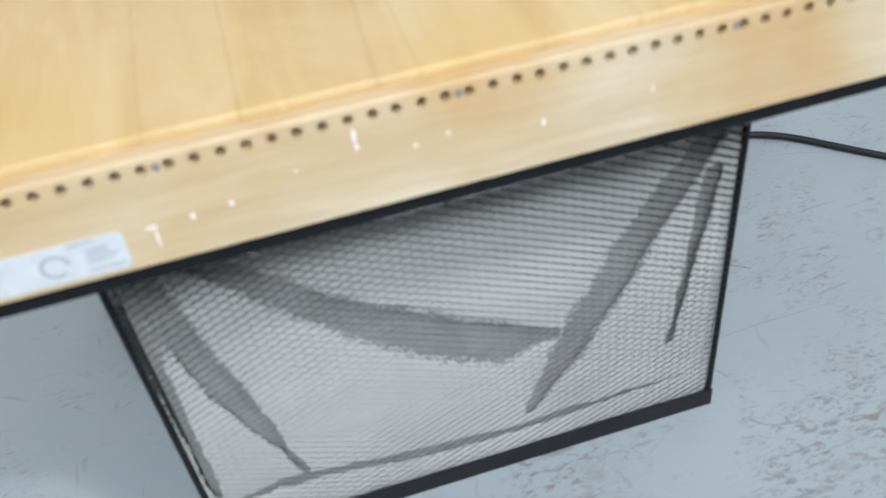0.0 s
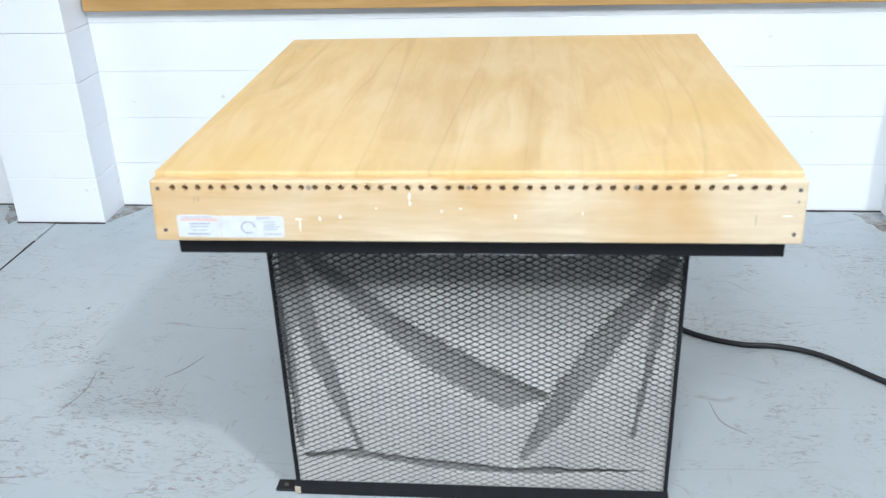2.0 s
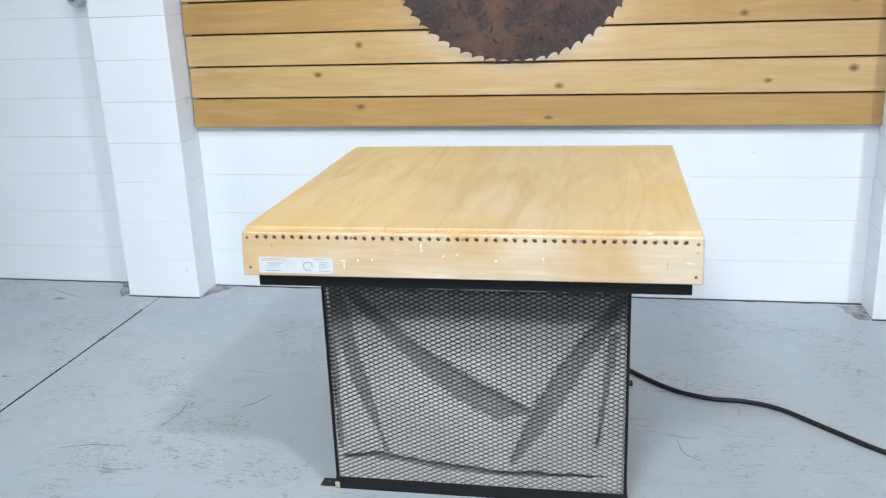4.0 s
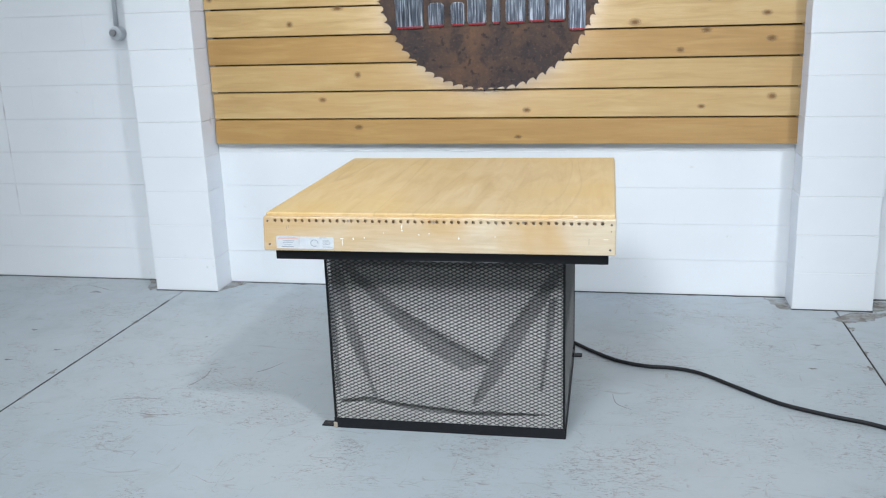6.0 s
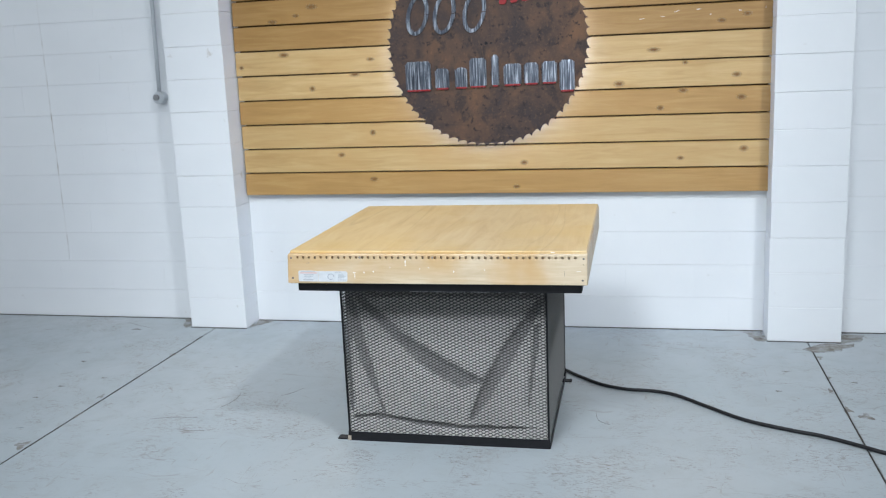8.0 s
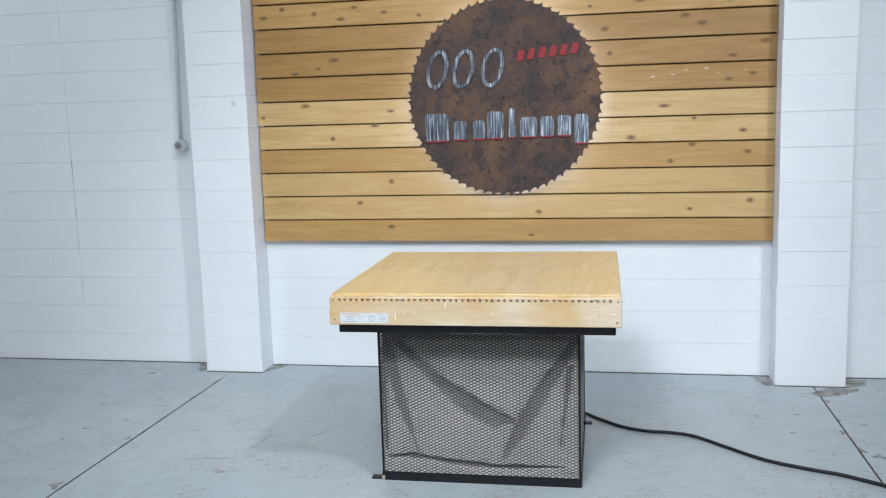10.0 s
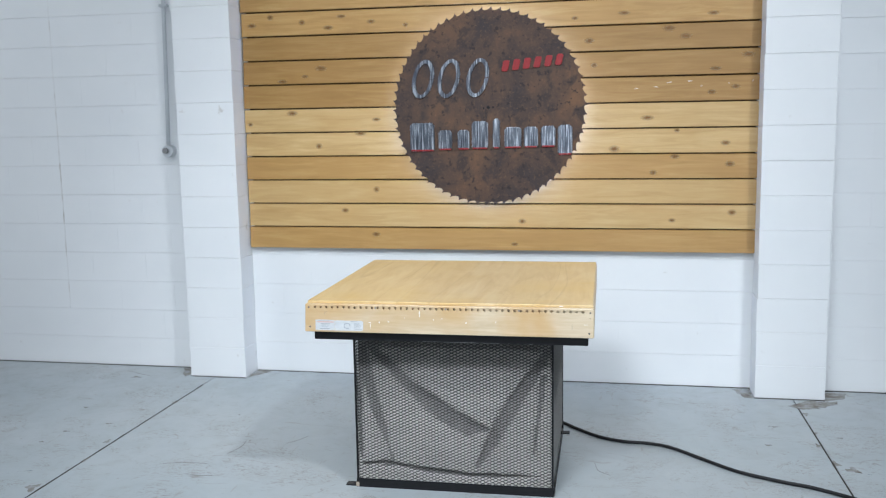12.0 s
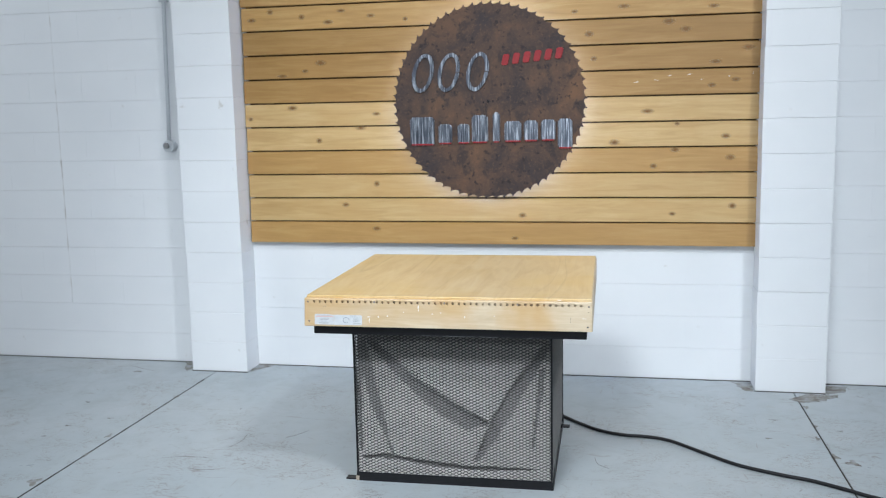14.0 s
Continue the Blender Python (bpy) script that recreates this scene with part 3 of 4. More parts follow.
def expanded(width, height, lwd, swd, strand, thick):
    """Expanded steel in the x-z plane: flat strands round staggered diamond openings."""
    bm = bmesh.new()
    cols, rows = int(width / lwd) * 2, int(height / (swd / 2))
    hx, hz = width / cols, height / rows
    knuckle, h = hx * 0.09, strand
    # every strand is a bar from one bond to the next, up or down by half a mesh
    for r in range(rows):
        for c in range(cols):
            up = (r + c) % 2 == 0
            x0, x1 = c * hx, (c + 1) * hx
            z0, z1 = (r * hz, (r + 1) * hz) if up else ((r + 1) * hz, r * hz)
            mid = [(x0, z0), (x0 + knuckle, z0), (x1 - knuckle, z1), (x1, z1)]
            low = [bm.verts.new((x, 0, z - h / 2)) for x, z in mid]
            top = [bm.verts.new((x, -thick, z + h / 2)) for x, z in mid]
            for i in range(3):
                bm.faces.new((low[i], low[i + 1], top[i + 1], top[i]))
    return bm


LWD, SWD = 0.0305, 0.0145
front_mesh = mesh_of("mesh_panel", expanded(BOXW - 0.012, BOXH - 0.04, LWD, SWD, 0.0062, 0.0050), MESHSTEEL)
side_mesh = mesh_of("mesh_panel", expanded(BOXD - 0.012, BOXH - 0.03, LWD, SWD, 0.0036, -0.0020), MESHSHEEN)
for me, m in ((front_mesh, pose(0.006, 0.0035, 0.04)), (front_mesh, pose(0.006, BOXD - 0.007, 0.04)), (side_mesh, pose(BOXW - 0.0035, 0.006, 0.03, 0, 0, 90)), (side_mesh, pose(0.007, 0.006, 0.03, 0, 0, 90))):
    ob = new("mesh_panel", me)
    ob.parent = table
    ob.matrix_local = m
    ob["label"] = "dark expanded steel mesh panel"


def seg_dist(px, pz, a, b):
    ax, az, bx, bz = *a, *b
    t = max(0, min(1, ((px - ax) * (bx - ax) + (pz - az) * (bz - az)) / ((bx - ax) ** 2 + (bz - az) ** 2)))
    return math.hypot(px - ax - t * (bx - ax), pz - az - t * (bz - az)), t


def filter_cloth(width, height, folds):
    """A sheet of cloth hung behind the mesh, cut open along its folds."""
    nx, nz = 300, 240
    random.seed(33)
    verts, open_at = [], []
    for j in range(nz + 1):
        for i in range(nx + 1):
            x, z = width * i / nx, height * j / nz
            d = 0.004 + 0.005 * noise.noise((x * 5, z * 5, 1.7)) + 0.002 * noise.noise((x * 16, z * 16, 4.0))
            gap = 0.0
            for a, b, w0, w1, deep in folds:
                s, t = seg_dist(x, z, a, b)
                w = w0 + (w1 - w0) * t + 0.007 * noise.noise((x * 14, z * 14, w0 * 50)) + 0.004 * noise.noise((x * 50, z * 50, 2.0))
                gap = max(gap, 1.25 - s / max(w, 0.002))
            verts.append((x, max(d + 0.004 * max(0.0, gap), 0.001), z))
            # faces drop out at random, so the dark fold bands get soft edges
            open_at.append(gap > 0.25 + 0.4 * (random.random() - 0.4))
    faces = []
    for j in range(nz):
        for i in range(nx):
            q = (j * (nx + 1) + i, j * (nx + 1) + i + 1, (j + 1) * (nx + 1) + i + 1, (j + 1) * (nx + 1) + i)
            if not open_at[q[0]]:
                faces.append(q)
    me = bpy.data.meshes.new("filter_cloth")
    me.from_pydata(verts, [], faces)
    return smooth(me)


def cloth_part(me, mat, label):
    me.materials.append(mat)
    ob = new("filter_cloth", me)
    ob.parent = table
    ob["label"] = label
    return ob


# gaps in the cloth where its folds, and the rim above, look shaded
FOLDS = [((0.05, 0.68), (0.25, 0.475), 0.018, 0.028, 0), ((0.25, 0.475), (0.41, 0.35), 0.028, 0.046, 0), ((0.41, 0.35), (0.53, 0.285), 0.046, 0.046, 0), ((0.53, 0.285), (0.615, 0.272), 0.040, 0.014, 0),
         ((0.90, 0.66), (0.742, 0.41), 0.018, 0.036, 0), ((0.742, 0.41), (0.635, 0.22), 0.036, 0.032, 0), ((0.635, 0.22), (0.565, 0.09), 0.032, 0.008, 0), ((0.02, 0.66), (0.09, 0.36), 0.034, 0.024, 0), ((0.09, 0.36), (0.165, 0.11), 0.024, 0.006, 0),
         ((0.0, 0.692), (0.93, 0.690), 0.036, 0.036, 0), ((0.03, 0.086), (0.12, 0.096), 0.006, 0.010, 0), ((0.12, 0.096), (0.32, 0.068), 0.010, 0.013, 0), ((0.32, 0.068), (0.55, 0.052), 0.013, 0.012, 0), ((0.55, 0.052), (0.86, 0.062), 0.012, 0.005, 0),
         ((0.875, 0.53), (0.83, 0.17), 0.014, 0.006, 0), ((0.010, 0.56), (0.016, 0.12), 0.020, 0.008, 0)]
# darker sheet added behind the gaps, standing in for shade in the folds
FOLDSHADE = plain("fold_shade_cloth", (0.36, 0.355, 0.345), 0.95, vary=0.25, scale=18)
fc = cloth_part(filter_cloth(BOXW - 0.016, BOXH - 0.03, FOLDS), CLOTH, "grey filter cloth cut open where its sagging folds are shaded")
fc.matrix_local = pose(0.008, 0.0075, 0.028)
inner = cloth_part(filter_cloth(BOXW - 0.03, BOXH - 0.03, []), FOLDSHADE, "darker inner sheet added for the shade of the folds")
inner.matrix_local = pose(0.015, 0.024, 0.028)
# side cloth in a much darker colour than the front one
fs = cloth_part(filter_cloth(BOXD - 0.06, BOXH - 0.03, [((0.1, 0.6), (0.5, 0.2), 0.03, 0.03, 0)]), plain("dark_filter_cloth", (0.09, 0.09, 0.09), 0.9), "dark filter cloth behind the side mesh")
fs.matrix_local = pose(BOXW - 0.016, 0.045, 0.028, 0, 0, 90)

# ---- power cable on the floor ----
run = [(0.63, 1.203, 0.0092), (0.811, 1.139, 0.0092), (0.916, 1.028, 0.0092), (0.995, 0.939, 0.0092), (1.12, 0.825, 0.0092), (1.25, 0.77, 0.0092), (1.371, 0.76, 0.0092), (1.489, 0.705, 0.0125), (1.64, 0.568, 0.0092), (1.794, 0.425, 0.0092), (1.979, 0.329, 0.0092), (2.099, 0.281, 0.0092), (2.223, 0.204, 0.0092), (2.347, 0.118, 0.0092), (2.607, -0.007, 0.0092), (3.106, -0.159, 0.0092), (3.905, -0.357, 0.0092)]
cable = part("power_cable", tube(spline(run, 6), 0.0088, 12), RUBBER, soft=True)
tagged(cable, "thick black rubber power cable lying on the floor", "cable")

# ---- plank sign board ----
BOARD = pose(-1.275, 1.845, 0.877, 0, 0.14, 0)
board = thing("plank_board", "honey-coloured cedar plank panel fixed to the wall", "wall panel", BOARD)
LONG, PITCH = 3.316, 0.1584
random.seed(11)
# added dark sheet: the shade in the plank gaps put into its colour
part("backing", boxbm(0.02, LONG - 0.01, 0.0335, 0.0385, 0.004, 12 * PITCH - 0.03), plain("plank_gap_shade", (0.05, 0.035, 0.02), 0.9), board, "dark sheet added behind the planks to shade their gaps")
TONES = [PLANKW, PALEPLANK, PALEPLANK, PLANKW, PALEPLANK, PALEPLANK, BROWNPLANK, BROWNPLANK, BROWNPLANK, PLANKW, PLANKW, BROWNPLANK]
for k in range(12):
    z0 = k * PITCH
    bmq = bmesh.new()
    e0, e1 = random.uniform(-0.004, 0.004), LONG + random.uniform(-0.003, 0.003)
    zb = z0 + (0.008 if k == 0 else 0)
    prof = [(-0.002, zb), (0.003, z0 + PITCH - 0.014), (0.010, z0 + PITCH - 0.010), (0.033, z0 + PITCH - 0.010), (0.033, zb), (0.002, zb - 0.002)]
    a = [bmq.verts.new((e0, y, z)) for y, z in prof]
    b = [bmq.verts.new((e1, y, z)) for y, z in prof]
    bmq.faces.new(a)
    bmq.faces.new(b[::-1])
    for i in range(6):
        bmq.faces.new((a[i], a[(i + 1) % 6], b[(i + 1) % 6], b[i]))
    part("plank", bmq, TONES[k], board)

# knots in the planks
KNOTS = [(-1.07, 2.42), (-1.2, 2.37), (-0.85, 2.38), (-0.67, 2.34), (-0.38, 2.37), (-0.15, 2.34), (-0.58, 2.41), (-1.0, 2.0), (-0.84, 2.03), (-0.73, 2.08), (-0.94, 1.79), (-1.24, 1.72), (-0.36, 1.74), (-0.47, 1.65), (-0.76, 1.57), (-0.37, 1.28), (-0.38, 0.98), (-0.59, 1.14), (0.93, 2.34), (1.23, 2.36), (1.76, 2.34), (1.5, 2.26), (1.6, 2.21), (1.02, 2.2), (1.05, 2.05), (1.78, 2.01), (1.97, 2.09), (1.76, 1.87), (1.9, 1.9), (1.38, 1.72), (1.56, 1.64), (1.18, 1.53), (1.85, 1.56), (1.88, 1.43), (1.42, 1.38), (1.55, 1.48), (1.54, 1.08), (1.9, 1.13), (0.6, 1.07), (0.55, 0.92)]
random.seed(21)
for kx, kz in KNOTS:
    lx, lz = kx + 1.275, kz - 0.877 + (kx + 1.275) * 0.0024
    up = (lz % PITCH) / PITCH
    ra, rb = random.uniform(0.022, 0.050), random.uniform(0.014, 0.025)
    y = -0.002 + 0.0055 * up
    bmk = bmesh.new()
    ring = []
    for i in range(16):
        a = 2 * math.pi * i / 16
        dz = rb * math.sin(a)
        ring.append(bmk.verts.new((lx + ra * math.cos(a), y - 0.0012 + dz * 0.036, lz + dz)))
    bmk.faces.new(ring)
    part("knot", bmk, KNOT, board, "brown knot in the wood")

# pale rubbed marks along one plank
random.seed(51)
for kx, kz, wide, rise in ((1.31, 1.896, 0.030, 0.006), (1.43, 1.910, 0.026, -0.004), (1.51, 1.930, 0.034, 0.007), (1.63, 1.936, 0.028, 0.004), (1.86, 1.922, 0.016, -0.003), (2.00, 1.926, 0.006, 0.014), (1.70, 1.905, 0.012, 0.003)):
    lx, lz = kx + 1.275, kz - 0.877 + (kx + 1.275) * 0.0024
    y = -0.002 + 0.0055 * ((lz % PITCH) / PITCH)
    n = 7
    low = [(lx - wide / 2 + wide * i / n, lz + rise * i / n - 0.0022 * math.sin(math.pi * (i + 0.4) / (n + 0.8)) * random.uniform(0.5, 1.2)) for i in range(n + 1)]
    high = [(x, z + 0.0040 * math.sin(math.pi * (i + 0.4) / (n + 0.8)) * random.uniform(0.6, 1.2)) for i, (x, z) in enumerate(low)]
    part("rubbed_mark", prism(low + high[::-1], y - 0.0012, y + 0.001), WHITEPAINT, board, "pale rubbed mark on the plank")

# ---- saw-blade sign, lit from behind ----
CX, CZ, R = 0.393, 1.8025, 0.6085
sign = thing("saw_blade_sign", "large rusty round saw blade sign with metal lettering shapes", "wall sign", pose(CX, 1.800, CZ))


def blade(n=66):
    out = []
    for i in range(n):
        for f, r in ((0.0, -0.002), (0.08, 0.017), (0.26, 0.006), (0.55, -0.003), (0.82, -0.006)):
            a = 2 * math.pi * (i + f) / n
            out.append(((R + r) * math.cos(a), (R + r) * math.sin(a)))
    return prism(out, 0.0, 0.006)


part("saw_blade", blade(), RUST, sign, "rusted brown steel saw blade with hooked teeth")
ringpts = [((R - 0.042) * math.cos(2 * math.pi * i / 64), 0.018, (R - 0.042) * math.sin(2 * math.pi * i / 64)) for i in range(65)]
part("light_strip", tube(ringpts, 0.006, 6), led, sign, "white light strip behind the blade")
for x, z, r in ((-0.03, -0.005, 0.006), (0.0, 0.0, 0.010), (0.03, 0.0, 0.006)):
    part("bolt", disc(x, z, r, -0.004, 0.001), BLACK, sign, "black bolt head")


def slanted(x0, x1, z0, z1, lean=0.0, cut=0.012):
    h = z1 - z0
    return prism([(x0 + cut, z0), (x1 - cut, z0), (x1, z0 + cut), (x1 + lean, z1 - cut), (x1 + lean - cut, z1), (x0 + lean + cut, z1), (x0 + lean, z1 - cut), (x0, z0 + cut)], -0.010, -0.001, 0.002)


def loop_shape(xc, zc, rx, rz, wide, lean, a0, a1, n=22):
    """A slanted open ring, thick in front."""
    outer, inner = [], []
    for i in range(n + 1):
        a = a0 + (a1 - a0) * i / n
        for rr, dest in ((1.0, outer), (1.0 - wide, inner)):
            x, z = rx * rr * math.cos(a), rz * (rr + (1 - rr) * 0.45) * math.sin(a)
            dest.append((xc + x + lean * z, zc + z))
    return prism(outer + inner[::-1], -0.010, -0.001)


for xc in (-0.420, -0.252, -0.066):
    part("metal_shape", loop_shape(xc, 0.187, 0.070, 0.122, 0.34, 0.18, 0.02, 6.26), METAL, sign, "brushed metal slanted ring")
x = 0.086
for k in range(6):
    part("red_shape", slanted(x, x + 0.042, 0.222 + 0.006 * k, 0.290 + 0.006 * k, 0.012, 0.008), REDPAINT, sign, "glossy red slanted bar")
    x += 0.067
for x0, x1, z0, z1 in ((-0.512, -0.352, -0.274, -0.092), (-0.325, -0.237, -0.268, -0.140), (-0.200, -0.122, -0.266, -0.140), (-0.108, -0.004, -0.264, -0.086), (0.028, 0.073, -0.262, -0.070),
                       (0.102, 0.210, -0.260, -0.128), (0.226, 0.314, -0.258, -0.126), (0.334, 0.424, -0.256, -0.122), (0.440, 0.530, -0.306, -0.118)):
    part("metal_shape", slanted(x0, x1, z0, z1, 0.0, 0.016), METAL, sign, "brushed metal block")
    part("red_edge", slanted(x0 + 0.006, x1 - 0.006, z0 + 0.001, z0 + 0.012, 0.0, 0.003), REDPAINT, sign, "red painted lower edge").location.y = -0.0015

# ---- conduit on the wall ----
conduit = thing("conduit", "painted steel conduit running down the block wall", "pipe")
part("pipe", tube([(-1.815, 1.862, 3.2), (-1.833, 1.862, 2.56), (-1.850, 1.862, 1.85), (-1.858, 1.862, 1.56)], 0.0135, 12), CONDUIT, conduit, soft=True)
part("fitting", prism([(-1.850 + 0.042 * math.cos(2 * math.pi * i / 20), 1.549 + 0.042 * math.sin(2 * math.pi * i / 20)) for i in range(20)], 1.827, 1.885, 0.006), CONDUIT, conduit, "round painted end fitting")
part("cap", prism([(-1.860 + 0.021 * math.cos(2 * math.pi * i / 14), 1.553 + 0.021 * math.sin(2 * math.pi * i / 14)) for i in range(14)], 1.810, 1.828, 0.004), plain("grey_cap", (0.20, 0.20, 0.205), 0.45), conduit, "dull grey centre cap")
part("strap", boxbm(-1.862, -1.806, 1.842, 1.885, 2.52, 2.54, bev=0.003), CONDUIT, conduit)

# ---- bare patches and scuffs on the floor ----
def ragged(points, rough, seed):
    random.seed(seed)
    out = []
    for i, p in enumerate(points):
        a, b = Vector((*p, 0)), Vector((*points[(i + 1) % len(points)], 0))
        for k in range(6):
            q = a.lerp(b, k / 6)
            out.append((q.x + random.uniform(-rough, rough), q.y + random.uniform(-rough, rough)))
    return out


def flat(outline, z0, z1):
    bm = prism(outline, 0, 1)
    for v in bm.verts:
        v.co = Vector((v.co.x, v.co.z, z0 if v.co.y > 0.5 else z1))
    return bm


for i, pts in enumerate((((1.929, 1.849), (2.037, 1.861), (2.034, 1.676), (1.978, 1.681)), ((2.208, 1.533), (2.331, 1.647), (2.522, 1.66), (2.502, 1.606), (2.382, 1.514), (2.291, 1.484)), ((2.46, 1.844), (2.607, 1.841), (2.569, 1.721), (2.457, 1.664)), ((-1.277, 1.697), (-1.276, 1.884), (-1.153, 1.883), (-1.232, 1.77)), ((-1.729, 1.654), (-1.715, 1.711), (-1.729, 1.877), (-1.84, 1.857)))):
    tagged(part("floor_patch", flat(ragged(pts, 0.010, i + 1), -0.002, 0.0012), PATCHM), "bare brown patch in the floor paint at the pilaster", "floor patch", "floor patches", "structure")
CHIPS = [(2.288, 1.397, 0.022, 0.045), (2.278, 1.073, 0.014, 0.03), (2.249, 0.875, 0.018, 0.04), (2.277, 0.624, 0.03, 0.055), (2.344, 0.55, 0.05, 0.05), (2.391, 1.009, 0.022, 0.016), (2.071, 1.148, 0.03, 0.012), (1.996, 0.846, 0.024, 0.012), (-1.513, 1.108, 0.02, 0.045), (-1.549, 0.393, 0.02, 0.05), (-1.51, 0.122, 0.018, 0.06), (-1.56, -0.25, 0.05, 0.06), (-2.022, 0.926, 0.022, 0.012), (-1.71, 0.664, 0.03, 0.012), (-1.881, 0.51, 0.03, 0.01), (-2.062, 1.6, 0.05, 0.022), (-1.911, 0.334, 0.022, 0.012), (-1.005, 0.927, 0.01, 0.01)]
for i, (x, y, rx, ry) in enumerate(CHIPS):
    random.seed(i + 70)
    pts = []
    for q in range(22):
        a, r = 2 * math.pi * q / 22, random.uniform(0.55, 1.0) * (0.75 + 0.3 * math.sin(3 * q / 3.5 + i))
        pts.append((x + rx * r * math.cos(a), y + ry * r * math.sin(a)))
    tagged(part("floor_chip", flat(pts, -0.002, 0.0008), PATCHM), "small chip of bare concrete in the floor paint", "floor chip", "floor chips", "structure")
SCUFFS = [((-0.552, 0.505), (-0.506, 0.555), (-0.467, 0.632)), ((-2.208, 1.744), (-2.083, 1.683), (-1.957, 1.629)), ((-1.094, 0.124), (-0.972, 0.163), (-0.847, 0.164)), ((-0.899, 0.022), (-0.817, 0.011), (-0.747, 0.02)), ((-0.806, 0.302), (-0.775, 0.416), (-0.785, 0.52)), ((1.106, 0.458), (1.125, 0.364), (1.184, 0.312))]
for i, pts in enumerate(SCUFFS):
    line = spline([(*p, 0) for p in pts], 6)
    left, right = [], []
    random.seed(40 + i)
    for k, p in enumerate(line):
        w = 0.0022 * math.sin(math.pi * (k + 0.5) / len(line)) * random.uniform(0.5, 1.2) + 0.0004
        d = (line[min(k + 1, len(line) - 1)] - line[max(k - 1, 0)]).normalized()
        left.append((p.x - d.y * w, p.y + d.x * w))
        right.append((p.x + d.y * w, p.y - d.x * w))
    tagged(part("scuff_mark", flat(left + right[::-1], -0.002, 0.0006), SCUFF), "thin dark scuff on the floor paint", "scuff", "floor scuffs", "structure")

# crumbled dark line where the wall meets the floor
def base_line(x0, x1, y, seed):
    random.seed(seed)
    n = max(4, int((x1 - x0) / 0.03))
    near = [(x0 + (x1 - x0) * k / n, y - 0.007 - 0.016 * max(0, noise.noise((k * 0.35, seed, 0))) - random.uniform(0, 0.003)) for k in range(n + 1)]
    return flat(near + [(x1, y - 0.0005), (x0, y - 0.0005)], -0.002, 0.0040)


def joint_line(x, y0, y1, seed):
    random.seed(seed)
    n = int((y1 - y0) / 0.025)
    lo, hi = [], []
    for k in range(n + 1):
        y = y0 + (y1 - y0) * k / n
        w = 0.0022 + 0.004 * max(0, noise.noise((k * 0.21, seed, 0))) + 0.018 * max(0, noise.noise((k * 0.09, seed, 5)) - 0.42) + random.uniform(-0.0012, 0.0012)
        lo.append((x - w + random.uniform(0, 0.001), y))
        hi.append((x + w * random.uniform(0.6, 1.0), y))
    return flat(lo + hi[::-1], -0.002, 0.0009)


for i, x in enumerate(JOINTS):
    part("joint_filler", joint_line(x, -4.0, 1.49, 31 + i), GROOVE, floor, "dark ragged joint between the slabs")
for i, (a, b, y) in enumerate(((-4.0, PIL_L[0], WALL_Y), (PIL_L[1], PIL_R[0], WALL_Y), (PIL_R[1], 3.7, WALL_Y), (PIL_L[0], PIL_L[1], PIL_Y), (PIL_R[0], PIL_R[1], PIL_Y))):
    part("base_gap", base_line(a, b, y, i + 3), GROOVE, floor, "dark crumbled gap along the wall")


def crack_mat():
    m, nt, b = material("dirty_joint_sealant", 0.8)
    tc = nt.nodes.new("ShaderNodeNewGeometry").outputs["Position"]
    n = noise_tex(nt, tc, 6.0, 6, 0.7)
    nt.links.new(ramp(nt, n, [(0.50, (0.76, 0.77, 0.78)), (0.60, (0.58, 0.56, 0.54)), (0.70, (0.26, 0.22, 0.19))]), b.inputs["Base Color"])
    return m


random.seed(9)
zs = [0.45 + 0.03 * k for k in range(80)]
edge_l = [(-2.7225 - random.uniform(0.0, 0.0035), z) for z in zs]
edge_r = [(-2.7185 + random.uniform(0.0, 0.0035), z) for z in zs]
part("control_joint", prism(edge_l + edge_r[::-1], WALL_Y - 0.0006, WALL_Y + 0.004), crack_mat(), wall, "dirty vertical joint in the blocks")

# ---- blocks of the wall, last ----
random.seed(3)
cache = {}


def block_mesh(w, h=COURSE):
    key = (round(w, 3), h)
    if key not in cache:
        bm = bmesh.new()
        g, c = 0.0007, 0.0013
        e, d = -0.0001, 0.00025
        fr = [bm.verts.new(p) for p in ((e + d, 0, g + c), (w - e - d, 0, g + c), (w - e - d, 0, h - g - c), (e + d, 0, h - g - c))]
        md = [bm.verts.new(p) for p in ((e, c, g), (w - e, c, g), (w - e, c, h - g), (e, c, h - g))]
        bk = [bm.verts.new(p) for p in ((e, 0.03, g), (w - e, 0.03, g), (w - e, 0.03, h - g), (e, 0.03, h - g))]
        bm.faces.new(fr)
        for a, b in ((fr, md), (md, bk)):
            for i in range(4):
                bm.faces.new((a[i], a[(i + 1) % 4], b[(i + 1) % 4], b[i]))
        cache[key] = mesh_of("block", bm, PAINT)
    return cache[key]


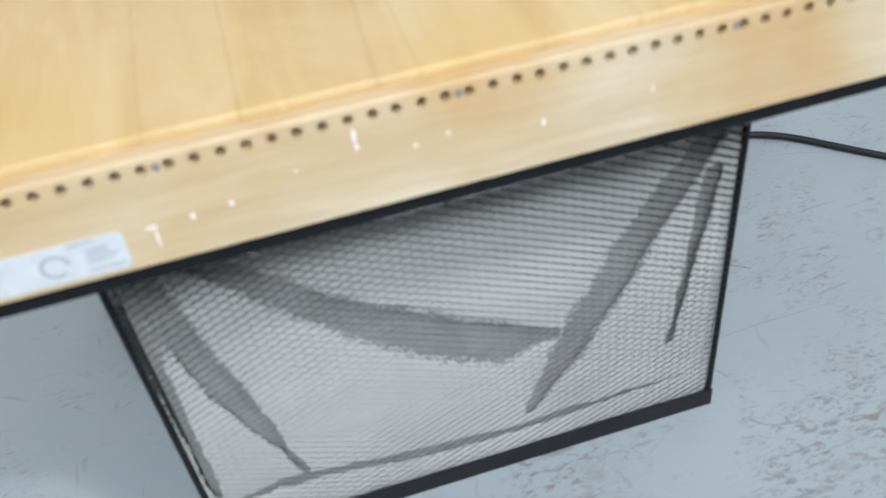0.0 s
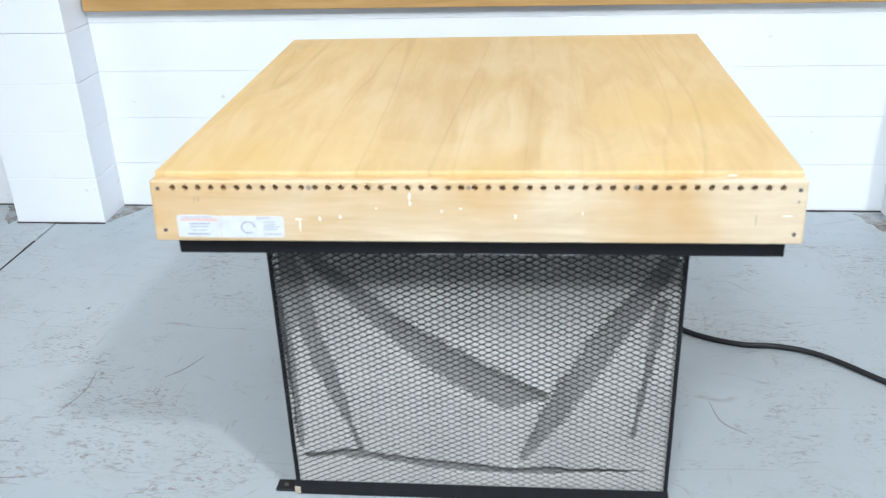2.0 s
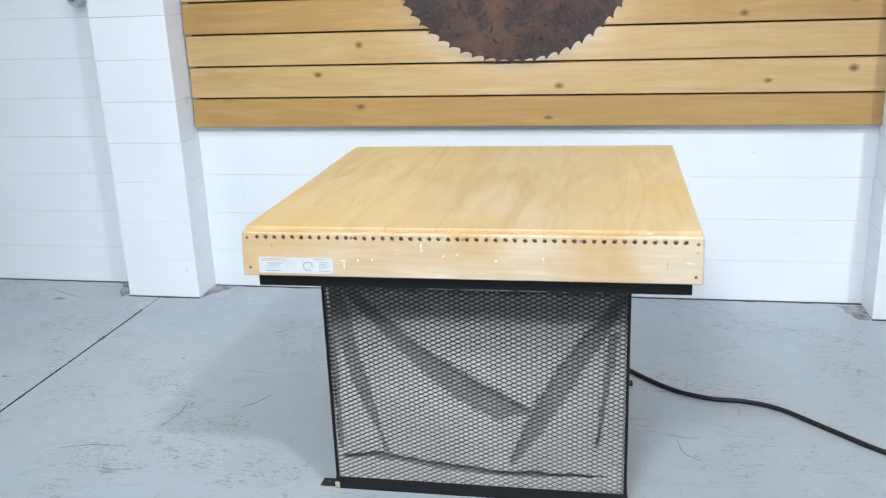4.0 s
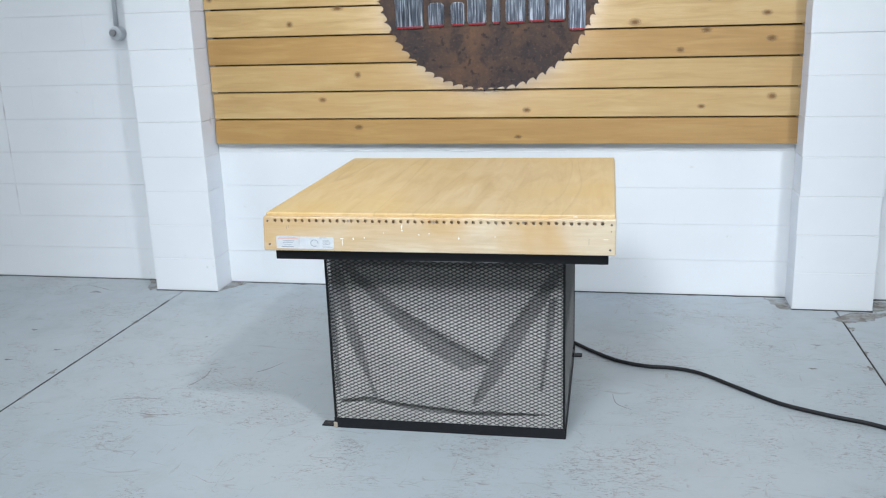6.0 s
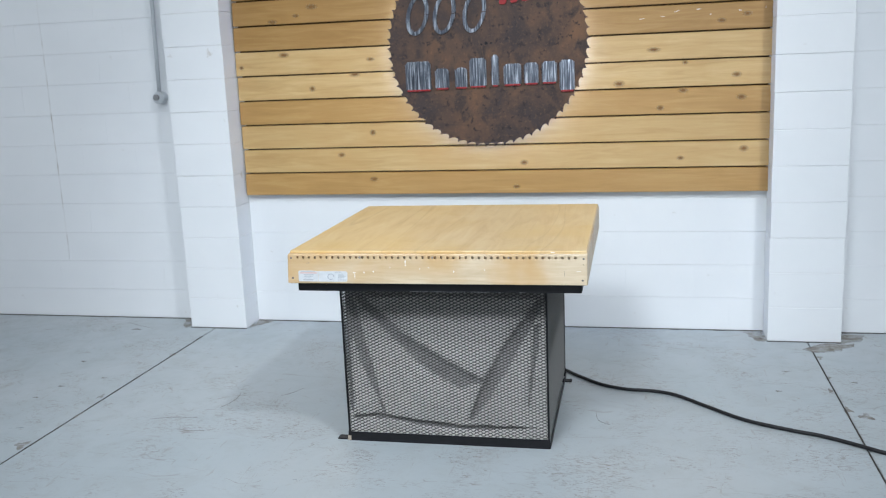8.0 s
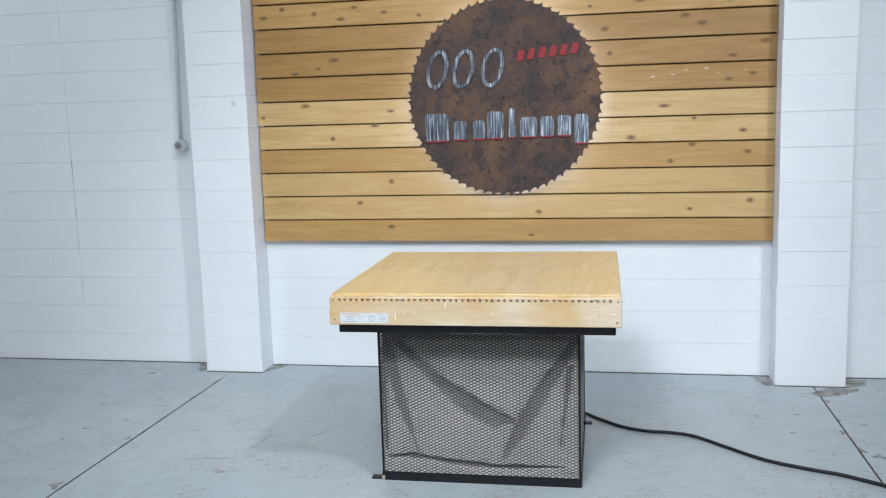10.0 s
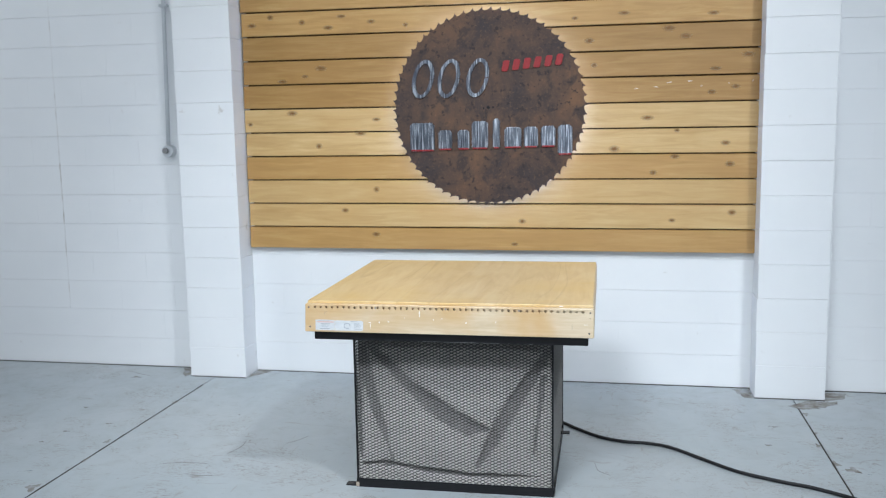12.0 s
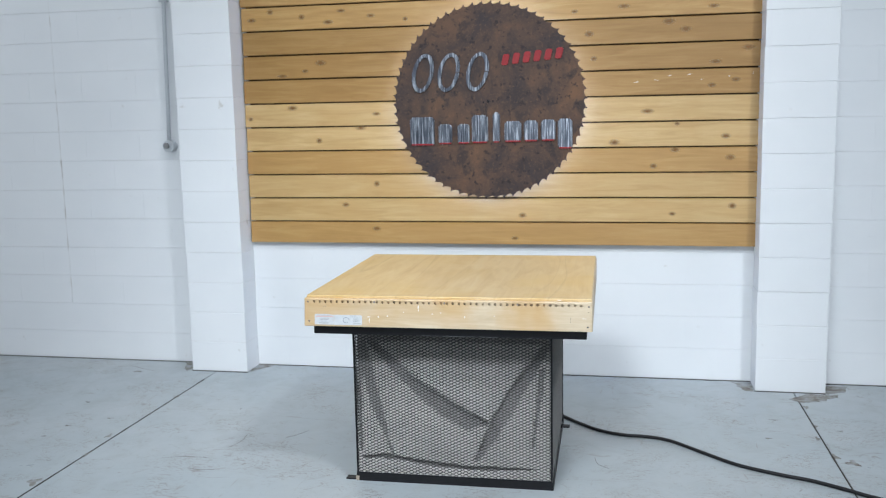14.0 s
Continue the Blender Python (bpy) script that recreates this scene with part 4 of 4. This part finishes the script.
def lay(parent, x0, x1, k, start, y=WALL_Y):
    """One course from x0 to x1, with a joint at start."""
    cuts = [x0]
    x = start - BLOCK * math.ceil((start - x0) / BLOCK)
    while x < x1 - 0.03:
        if x > x0 + 0.03:
            cuts.append(x)
        x += BLOCK
    cuts.append(x1)
    for a, b in zip(cuts, cuts[1:]):
        ob = new("block", block_mesh(b - a))
        ob.parent = parent
        ob.matrix_local = pose(a, y, k * COURSE, random.uniform(-0.03, 0.03), 0, 0)


for k in range(14):
    half = BLOCK / 2 * (k % 2)
    if k < 2:
        lay(wall, -2.722 - 3 * BLOCK, PIL_L[0] + 0.02, k, -2.60 + half)
    else:
        lay(wall, -2.722 - 3 * BLOCK, -2.722, k, -2.722 + half)
        lay(wall, -2.719, PIL_L[0] + 0.02, k, -2.719 + half)
    lay(wall, PIL_R[1] - 0.02, PIL_R[1] + 3 * BLOCK, k, 2.507 + half)
    if k < 6:
        lay(wall, PIL_L[1] - 0.02, PIL_R[0] + 0.02, k, 0.18 + half)
upper = bmesh.new()
box(upper, XL, -2.722 - 3 * BLOCK, WALL_Y, WALL_Y + 0.03, 0.0, HIGH)
box(upper, PIL_R[1] + 3 * BLOCK, XR, WALL_Y, WALL_Y + 0.03, 0.0, HIGH)
box(upper, -2.722 - 3 * BLOCK, PIL_R[1] + 3 * BLOCK, WALL_Y, WALL_Y + 0.03, 14 * COURSE, HIGH)
part("upper_face", upper, PAINT, wall)
for nm, (a, b) in (("pillar_west", PIL_L), ("pillar_east", PIL_R)):
    pil = thing(nm, "white painted block pilaster standing out from the wall", "pilaster", kind="structure")
    part("core", boxbm(a + 0.004, b - 0.004, PIL_Y + 0.004, WALL_Y + 0.003, 0, HIGH - 0.01), MORTAR, pil)
    for k in range(14):
        bm = boxbm(0.0, b - a, 0.0, WALL_Y - PIL_Y - 0.001, 0.0010, COURSE - 0.0010, bev=0.0022)
        if ("pil", k % 1) not in cache:
            cache[("pil", 0)] = mesh_of("block", bm, PAINT)
        else:
            bm.free()
        ob = new("block", cache[("pil", 0)])
        ob.parent = pil
        ob.matrix_local = pose(a + random.uniform(-0.002, 0.002), PIL_Y + random.uniform(-0.001, 0.001), k * COURSE)
        ob.scale = ((b - a) / (PIL_L[1] - PIL_L[0]), 1, 1)
    part("upper_face", boxbm(a, b, PIL_Y, WALL_Y, 14 * COURSE, HIGH - 0.005), PAINT, pil)
